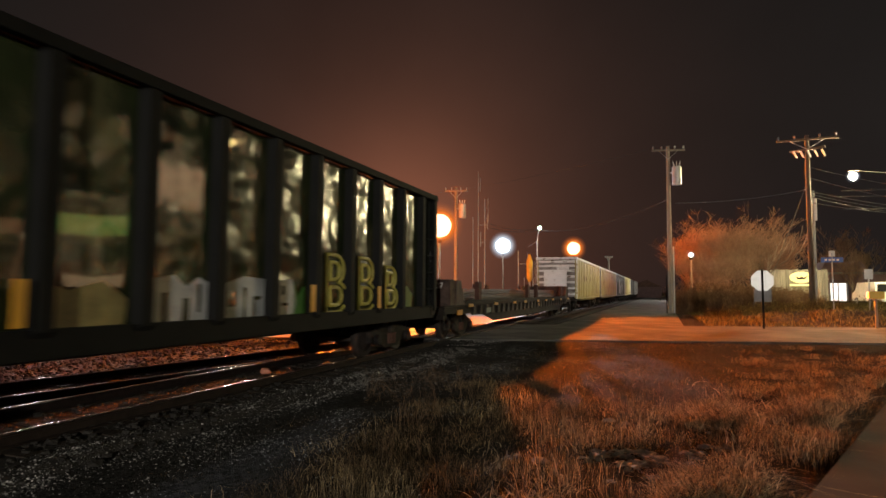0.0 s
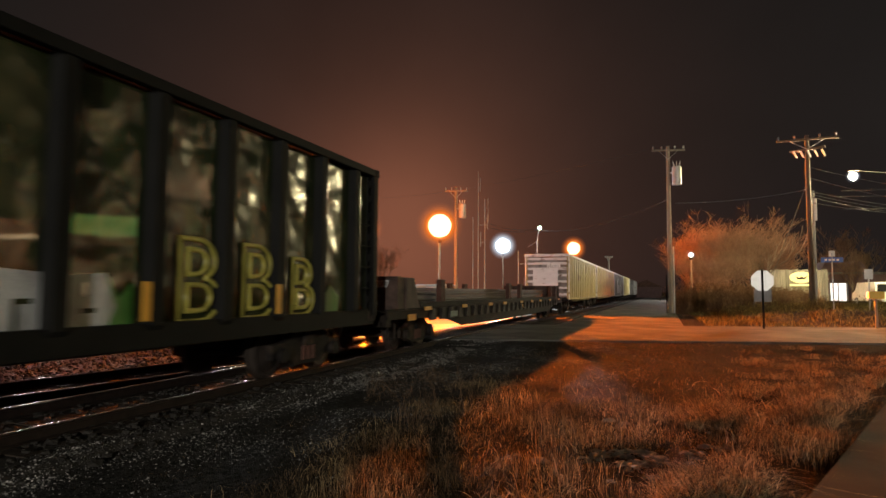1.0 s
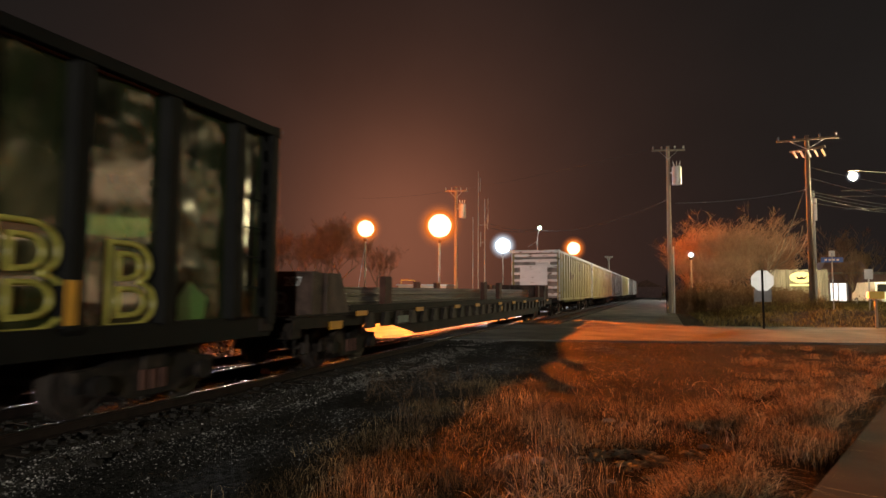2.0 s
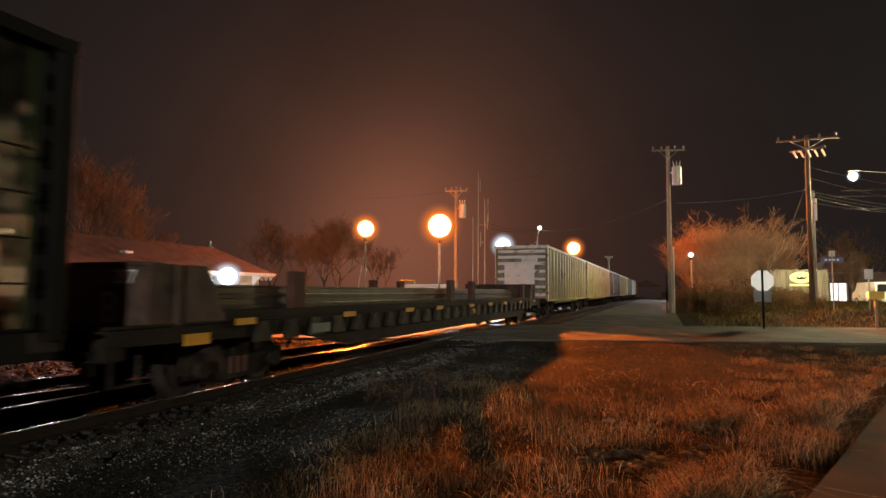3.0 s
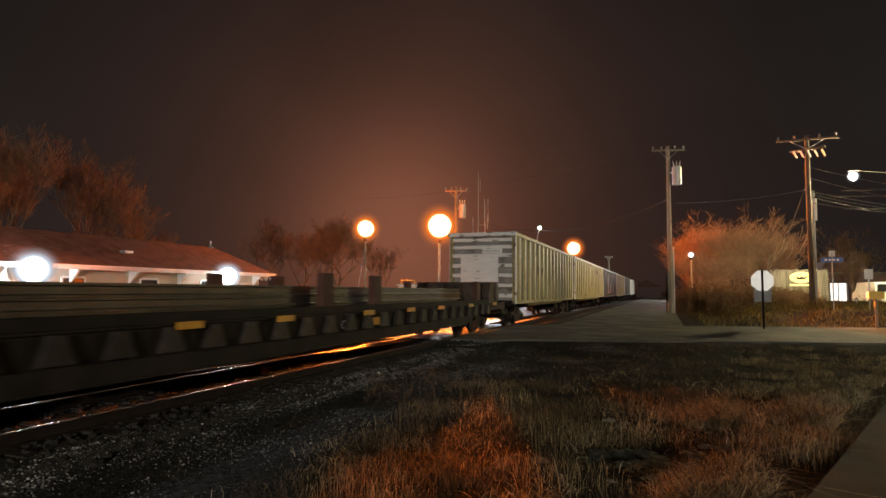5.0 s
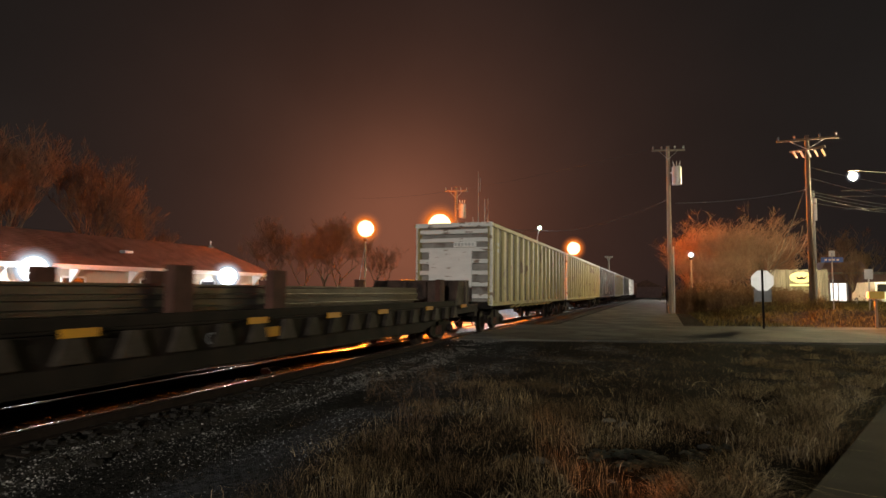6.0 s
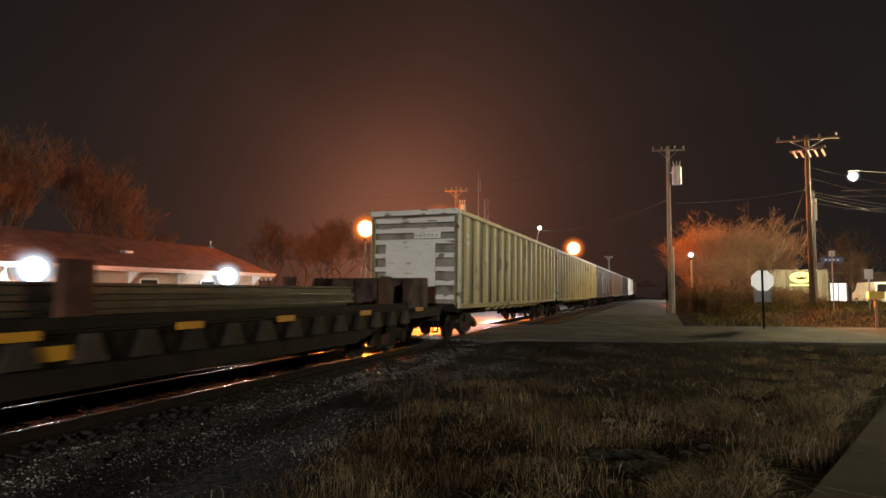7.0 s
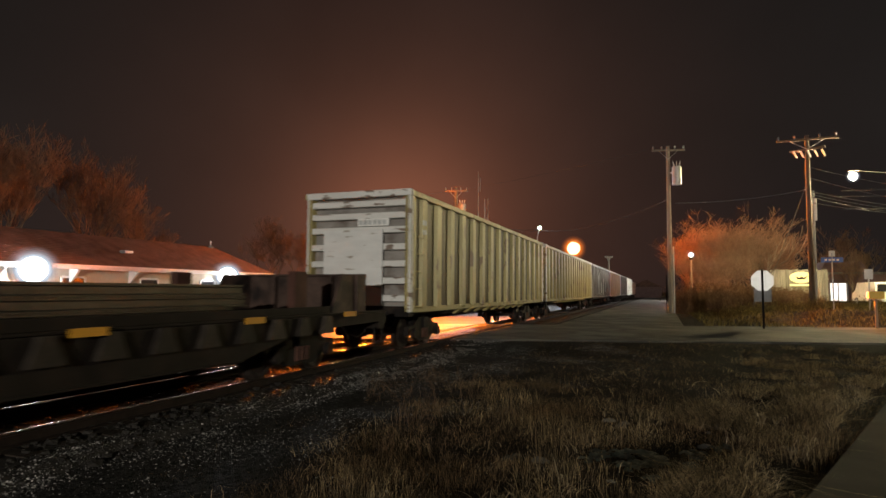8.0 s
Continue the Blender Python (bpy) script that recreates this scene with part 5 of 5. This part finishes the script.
def bare_tree(seed, place, height, spread, levels, trunk_r, label, rz=0, splits=(3, 5), twig=0.012, m_twig=None, stems=1, bole=0.30, rise=0.22):
    rng = random.Random(seed)
    segs = branch_segments(rng, height, spread, levels, trunk_r, splits, twig=twig, bole=bole, stems=stems, rise=rise)
    top = max(s[1].z for s in segs)
    k = height / top
    segs = [(a * k, b * k, ra, rb, lev) for a, b, ra, rb, lev in segs]
    t = thing("bare_tree", place, label, "tree", "bare trees", rz)
    trunk = segment_mesh("trunk", [s for s in segs if s[4] < 2], M_BARK, 7)
    trunk.parent = t
    crown = segment_mesh("crown", [s for s in segs if s[4] >= 2], m_twig or M_TWIG, 3)
    crown.parent = t
    tagged(crown, "fine bare twigs")
    return t


def ray_place(wx, wy, dist, z):
    n = math.hypot(wx, wy)
    return (wx / n * dist, wy / n * dist, z)


left_a = bare_tree(1, (-50.5, 34.5, -0.3), 15.8, 0.48, 6, 0.26, "tall bare tree behind the depot", 10, (3, 4), twig=0.012)
copy_thing(left_a, pose(-50.0, 30.0, -0.3, 0, 0, 140))
copy_thing(left_a, pose(-50.0, 39.4, -0.3, 0, 0, 250) @ Matrix.Scale(1.04, 4))
copy_thing(left_a, pose(-52.0, 42.6, -0.3, 0, 0, 75) @ Matrix.Scale(0.98, 4))
copy_thing(left_a, pose(-56.0, 37.0, -0.3, 0, 0, 320) @ Matrix.Scale(1.02, 4))
left_b = bare_tree(2, (-50.0, 44.6, -0.3), 12.4, 0.56, 6, 0.20, "bare spreading tree behind the depot", 40, (3, 4), twig=0.010)
copy_thing(left_b, pose(-51.0, 48.6, -0.3, 0, 0, 200) @ Matrix.Scale(0.72, 4))
for x, y, k, rz in ((-48.5, 66.0, 0.95, 30), (-43.0, 64.0, 0.9, 120), (-39.0, 67.0, 1.0, 210), (-35.0, 72.0, 0.75, 300), (-46.0, 74.0, 1.0, 80)):
    copy_thing(left_b, pose(x, y, -0.3, 0, 0, rz) @ Matrix.Scale(k, 4))
right_a = bare_tree(5, (6.6, 68.0, 0.2), 10.6, 0.62, 5, 0.10, "dense bare shrubby tree lit orange by the yard lamps", 0, (3, 4), 0.010, stems=6, bole=0.22, rise=0.14)
for x, y, k, rz in ((3.0, 65.0, 0.66, 70), (4.9, 69.5, 0.84, 110), (8.8, 69.0, 0.94, 150), (11.0, 70.5, 0.72, 230), (6.0, 73.0, 0.98, 300), (4.0, 62.5, 0.56, 10), (6.0, 63.5, 0.6, 190)):
    copy_thing(right_a, pose(x, y, 0.2, 0, 0, rz) @ Matrix.Scale(k, 4))
small = bare_tree(8, (19.6, 76.0, 0.4), 6.8, 0.5, 5, 0.2, "small bare tree in front of the shop", 0, (3, 4), 0.014)
for x, y, k, rz in ((25.0, 92.0, 1.5, 80), (30.0, 90.0, 1.6, 190), (22.5, 100.0, 1.6, 250)):
    copy_thing(small, pose(x, y, 0.4, 0, 0, rz) @ Matrix.Scale(k, 4))
# twigs take the pale pole wood, painting in the street lamp's light
sapling = bare_tree(11, (6.5, 50.5, 0.3), 7.8, 0.30, 4, 0.10, "slender leaning pale-twigged sapling near the street lamp", 0, (2, 3), 0.014, M_POLE)
sapling.rotation_euler = (0, radians(17), 0)


def brush(name, spots, label, seed, per=260, h=(0.8, 1.6), r=0.012, material=None):
    """Tangled stems, each leaning its own way, with side shoots."""
    rng = random.Random(seed)
    segs = []
    for cx, cy, rad, tall in spots:
        for _ in range(per):
            a, d = rng.uniform(0, 2 * math.pi), rad * math.sqrt(rng.random())
            x, y = cx + d * math.cos(a), cy + d * math.sin(a)
            p = Vector((x, y, ground_z(x, y) - 0.05))
            hh = tall * rng.uniform(0.55, 1.0) * (1 - 0.35 * (d / rad) ** 2)
            v = Vector((rng.gauss(0, 0.28), rng.gauss(0, 0.28), 1)).normalized()
            q = p
            for k in range(3):
                v = (v + Vector((rng.gauss(0, 0.22), rng.gauss(0, 0.22), -0.03))).normalized()
                e = q + v * hh / 3
                segs.append((q, e, r * (1 - k * 0.25), r * (0.75 - k * 0.2), 0))
                for _ in range(2):
                    s = (v * 0.6 + Vector((rng.gauss(0, 0.6), rng.gauss(0, 0.6), rng.uniform(0, 0.5)))).normalized()
                    segs.append((e, e + s * hh * rng.uniform(0.12, 0.3), r * 0.6, r * 0.35, 0))
                q = e
    return tagged(segment_mesh(name, segs, material or M_HEDGE), label, "brush", kind="stuff")


hedge = [(2.2 + 0.72 * i, 51.5 + 0.5 * i + (i % 3) * 0.5, 1.4, 2.8 - 0.11 * i) for i in range(14)]
brush("brush_thicket", hedge, "dense brown brush thicket beside the lane", 21, 420, r=0.018)
low = [(3.6 + 1.1 * i, 42.0 + 0.8 * (i % 4) + 0.5 * i, 1.5, 0.95) for i in range(13)]
brush("weedy_verge", low, "tall dead weeds along the street verge", 22, 110, r=0.010, material=M_VERGE)
brush("weeds", [(-4.7, 9.8, 0.5, 0.75), (-4.4, 11.4, 0.4, 0.6), (-3.6, 10.4, 0.6, 0.7), (-2.7, 6.4, 0.5, 0.6), (-3.3, 8.0, 0.4, 0.65)], "thin dead weed stalks beside the track", 23, 26, r=0.003, material=M_HEDGE)


# ---- grass ----
def grass(name, label, seed, count, area, density, h, width, material, lean=0.35):
    """Blades, each bent in its own way, thick where density() says so."""
    rng = np.random.default_rng(seed)
    x0, x1, y0, y1 = area
    verts, faces = [], []
    made = 0
    while made < count:
        x, y = rng.uniform(x0, x1), rng.uniform(y0, y1)
        dens = density(x, y)
        if rng.random() > dens:
            continue
        made += 1
        z = ground_z(x, y) - 0.02
        hh = h * rng.uniform(0.4, 1.0) * (0.45 + 0.75 * dens)
        a, w = rng.uniform(0, 2 * math.pi), width * rng.uniform(0.6, 1.3)
        lx, ly = rng.normal(0, lean) * hh, rng.normal(0, lean) * hh
        cx, cy = math.cos(a) * w / 2, math.sin(a) * w / 2
        b = len(verts)
        curl = rng.uniform(0.2, 1.0)
        for f, wd in ((0.0, 1.0), (0.4, 0.9), (0.75, 0.65)):
            u, up = f * f * 1.2, z + hh * (f - 0.25 * curl * f ** 3)
            verts += [(x + lx * u - cx * wd, y + ly * u - cy * wd, up), (x + lx * u + cx * wd, y + ly * u + cy * wd, up)]
        verts.append((x + lx * 1.9, y + ly * 1.9, z + hh * (1.0 - 0.55 * curl)))
        faces += [(b, b + 1, b + 3, b + 2), (b + 2, b + 3, b + 5, b + 4), (b + 4, b + 5, b + 6)]
    return tagged(sheet(name, verts, faces, material), label, "grass", kind="stuff")


def on_walk(x, y):
    return x > 0.02 + (y - 3.2) * 0.40


def hollow(x, y):
    """A low bare hollow beside the sidewalk where only broad weeds grow."""
    return 1 - math.exp(-(((x + 0.1 - 0.25 * (y - 7.2)) / 0.95) ** 2 + ((y - 7.2) / 1.0) ** 2) ** 2)


def tall_clumps(x, y):
    if on_walk(x + 0.34, y) or abs(road_off(x, y)) < ROAD_HALF + 0.15:
        return 0.0
    near_walk = smooth(-1.5, 0.7, x - 0.25 * (y - 6))
    clump = noise.noise((x * 1.1, y * 1.1, 3.1)) * 1.3 + 0.5 * noise.noise((x * 3.1, y * 3.1, 7.7))
    return max(0.0, min(1.0, (clump - 0.06) * 2.6)) * (0.05 + 0.95 * near_walk) * hollow(x, y) * (1 - 0.75 * smooth(10.0, 12.5, y + 0.35 * min(x, 1.0) - 1.2 * max(0.0, x - 1.5)))


def field(x, y):
    if on_walk(x, y) or abs(road_off(x, y)) < ROAD_HALF + 0.15:
        return 0.0
    clump = 0.16 + 1.6 * noise.noise((x * 0.8, y * 0.8, 13.1)) + 0.6 * noise.noise((x * 2.6, y * 2.6, 7.7))
    edge = smooth(-4.9, -1.8, x + 1.4 * noise.noise((y * 0.4, 1.0, 0)))
    return max(0.0, min(1.0, clump)) * (0.06 + 0.94 * edge) * (0.15 + 0.85 * hollow(x, y)) * (1 - 0.8 * smooth(9.5, 13.0, y + 0.35 * x))


def short_field(x, y):
    return 0.0 if on_walk(x, y) or abs(road_off(x, y)) < ROAD_HALF else (0.12 + 0.88 * smooth(-5.2, -2.2, x)) * max(0.1, 0.5 + 1.0 * noise.noise((x * 1.3, y * 1.3, 21))) * (1 - 0.35 * smooth(9.5, 13.0, y + 0.35 * x))


def stalks(x, y):
    if on_walk(x + 0.1, y) or abs(road_off(x, y)) < ROAD_HALF + 0.15:
        return 0.0
    return max(0.0, min(1.0, 0.25 + 1.7 * noise.noise((x * 0.7, y * 0.7, 31.0)))) * smooth(-4.4, -2.6, x) * hollow(x, y) * (1 - 0.85 * smooth(9.0, 12.0, y + 0.2 * x))


def curled(x, y):
    if on_walk(x + 0.3, y):
        return 0.0
    tuft = max(0.0, min(1.0, 2.2 * noise.noise((x * 1.7, y * 1.7, 51.0))))
    return tuft * smooth(-2.4, 0.2, x - 0.3 * (y - 7)) * hollow(x, y) * (1 - 0.8 * smooth(9.5, 12.5, y - 0.9 * max(0.0, x - 1)))


def verge(x, y):
    return 0.0 if x < 2.0 or road_off(x, y) < ROAD_HALF + 0.1 else 0.5 + 0.5 * noise.noise((x * 0.5, y * 0.5, 9))


grass("grass", "tall curled straw-coloured grass beside the sidewalk", 30, 24000, (-4.0, 6.5, 4.2, 21.5), tall_clumps, 0.40, 0.006, M_STRAW, 0.5)
grass("grass", "thin upright straw stalks scattered through the field", 34, 9000, (-4.2, 5.5, 3.6, 15.0), stalks, 0.46, 0.0026, M_STRAW, 0.2)
grass("grass", "dormant straw-coloured grass in clumps", 31, 26000, (-5.2, 6.5, 3.4, 21.8), field, 0.24, 0.004, M_DULLGRASS, 0.4)
grass("grass", "short dead grass mat over the soil", 32, 48000, (-5.6, 7.0, 3.2, 22.0), short_field, 0.09, 0.004, M_DULLGRASS, 0.9)
# blades in the brighter straw, as painted highlights
grass("grass", "pale curled blades standing out of the grass", 35, 1700, (-2.5, 5.0, 4.4, 14.0), curled, 0.36, 0.008, M_BRIGHTSTRAW, 0.6)
grass("grass", "rough dry grass on the far verge", 33, 22000, (2.0, 34.0, 30.0, 66.0), verge, 0.45, 0.022, M_VERGE)


def pebbles(name, label, seed, count, area, size, material, keep):
    """Loose angular stones lying on the ground."""
    rng = np.random.default_rng(seed)
    verts, faces = [], []
    tet = np.array([(1, 0, -0.5), (-0.5, 0.87, -0.5), (-0.5, -0.87, -0.5), (0.6, 0.5, 0.4), (-0.7, 0.2, 0.45), (0.2, -0.7, 0.4)])
    fc = ((0, 1, 3), (1, 4, 3), (1, 2, 4), (2, 5, 4), (2, 0, 5), (0, 3, 5), (3, 4, 5))
    x0, x1, y0, y1 = area
    made = 0
    while made < count:
        x, y = rng.uniform(x0, x1), rng.uniform(y0, y1)
        if rng.random() > keep(x, y):
            continue
        made += 1
        s = size * min(2.6, rng.lognormal(-0.35, 0.5))
        p = tet * rng.uniform(0.7, 1.3, (6, 3)) * s
        a = rng.uniform(0, 6.28)
        c, d = math.cos(a), math.sin(a)
        zz = max(ground_z(x, y), -0.175 if -9.3 < x < -6.0 else -0.175 - 0.53 * (x + 6.0) if -6.0 <= x < -5.7 else -0.19 if -13.2 < x < -9.2 and y < 34 else -1)
        b = len(verts)
        verts += [(x + c * u - d * v, y + d * u + c * v, zz + w * 0.8 + s * 0.2) for u, v, w in p]
        faces += [tuple(b + i for i in f) for f in fc]
    return tagged(sheet(name, verts, faces, material), label, "gravel", kind="stuff")


M_PEBBLE = mat("loose_pebble", (0.36, 0.345, 0.33), 0.28, var=0.8, scale=14, fine=40, bump=0.3, islands=((0.03, 0.03, 0.03), (1.0, 1.0, 1.0)))


def toe(x, y):
    """The pale line of stones along the foot of the ballast."""
    if abs(road_off(x, y)) < ROAD_HALF:
        return 0.0
    off = x + 5.92 - 0.02 * max(0.0, y - 12) + 0.16 * noise.noise((y * 0.9, 0, 4))
    return math.exp(-(off / (0.26 + 0.012 * y)) ** 2) * max(0.12, min(1.0, 0.55 + 1.3 * noise.noise((x * 1.6, y * 1.1, 8.0))))


def scatter(x, y):
    if abs(road_off(x, y)) < ROAD_HALF:
        return 0.0
    patch = max(0.0, min(1.0, 0.25 + 1.4 * noise.noise((x * 0.6, y * 0.6, 17.0))))
    return patch * (1 - smooth(-4.2, -0.6, x - 0.16 * (y - 9)))


pebbles("gravel", "pale loose stones along the foot of the ballast", 41, 14000, (-6.7, -4.9, 3.0, 21.5), 0.0095, M_PEBBLE, toe)
pebbles("gravel", "loose grey gravel beside the track", 43, 26000, (-6.6, 0.5, 3.0, 22.0), 0.0062, M_PEBBLE, scatter)
pebbles("gravel", "ballast stones between the rails", 42, 20000, (-15.5, -5.75, 3.0, 26.0), 0.036, M_GRAVEL, lambda x, y: 1.0)


def stone(seed, place, size):
    rng = random.Random(seed)
    b = bmesh.new()
    bmesh.ops.create_icosphere(b, subdivisions=2, radius=1)
    for v in b.verts:
        n = 1 + 0.35 * noise.noise(v.co * 1.4 + Vector((seed, 0, 0)))
        v.co = Vector((v.co.x * n * size, v.co.y * n * size * rng.uniform(0.75, 0.8), v.co.z * n * size * 0.62))
    o = part("stone", b, M_STONE)
    o.location = place
    return tagged(o, "grey weathered stone lying in the grass", "stone", "stones in the grass")


def broad_weed(seed, place, size):
    rng = random.Random(seed)
    o = thing("weed_rosette", place, "low dark broad-leaved weed in the hollow", "weed", "weeds in the hollow", rng.uniform(0, 360))
    for k in range(rng.randint(6, 9)):
        a, ln, up = k * 2.4 + rng.uniform(-0.3, 0.3), size * rng.uniform(0.7, 1.2), rng.uniform(0.15, 0.7)
        wd = ln * rng.uniform(0.26, 0.4)
        bm = bmesh.new()
        rows = []
        for f, wf in ((0.0, 0.12), (0.3, 0.75), (0.6, 1.0), (0.85, 0.7), (1.0, 0.1)):
            z = ln * (up * f - 0.55 * f * f) + 0.02
            rows.append([bm.verts.new((ln * f, u * wd * wf, z + 0.25 * wd * wf * abs(u))) for u in (-1, 0, 1)])
        for p, q in zip(rows, rows[1:]):
            for i in range(2):
                bm.faces.new((p[i], q[i], q[i + 1], p[i + 1]))
        part("leaf", bm, M_LEAF, o, smooth=True).rotation_euler = (0, 0, a)
    return o


rng = random.Random(9)
for k in range(26):
    y = rng.gauss(7.2, 0.75)
    x = -0.1 + 0.25 * (y - 7.2) + rng.gauss(0, 0.6)
    if not on_walk(x + 0.2, y) and y > 5.2:
        broad_weed(k, (x, y, ground_z(x, y) - 0.005), rng.uniform(0.10, 0.22))
rng = random.Random(5)
for k in range(16):
    x, y = rng.uniform(-1.4, 1.6), rng.uniform(4.6, 9.2)
    if not on_walk(x + 0.25, y):
        stone(k, (x, y, ground_z(x, y) - 0.01), rng.uniform(0.04, 0.11))
# a small lump between the rails, coloured red
lump = stone(77, (-8.0, 10.75, -0.12), 0.13)
lump.data.materials[0] = M_REDLUMP
tagged(lump, "small reddish lump lying between the rails", "brick rubble")


def flat_shift(t):
    """How far the flat car is shifted over time to fit the camera's view."""
    return float(np.interp(t, (0.0, 1.5, 2.8, 3.5, 4.5, 6.5, 8.0), (-1.50, -1.07, -0.63, -0.35, -0.02, 0.32, 0.60)))


def lead_shift(t):
    """The leading car's rear end, ahead of the white-ended car, shifted to fit the camera's view."""
    return -30.5 + 0.37 * min(t, 3.5) + (flat_shift(t) + 0.35 if t > 3.5 else 0.0)


def motions():
    times = [i * 0.5 for i in range(17)]
    ahead = {dark_car: lead_shift, flat: flat_shift}
    for car, start in CARS:
        walk(car, [(t, pose(TRACK, train_y(t) + start + (ahead[car](t) if car in ahead else 0.0), 0)) for t in times])
    for w, y in ROLLING[:12]:
        walk(w, [(i * 0.1, pose(0, y, 0.43, -math.degrees((train_y(i * 0.1) - train_y(0)) / 0.42))) for i in range(81)])


motions()
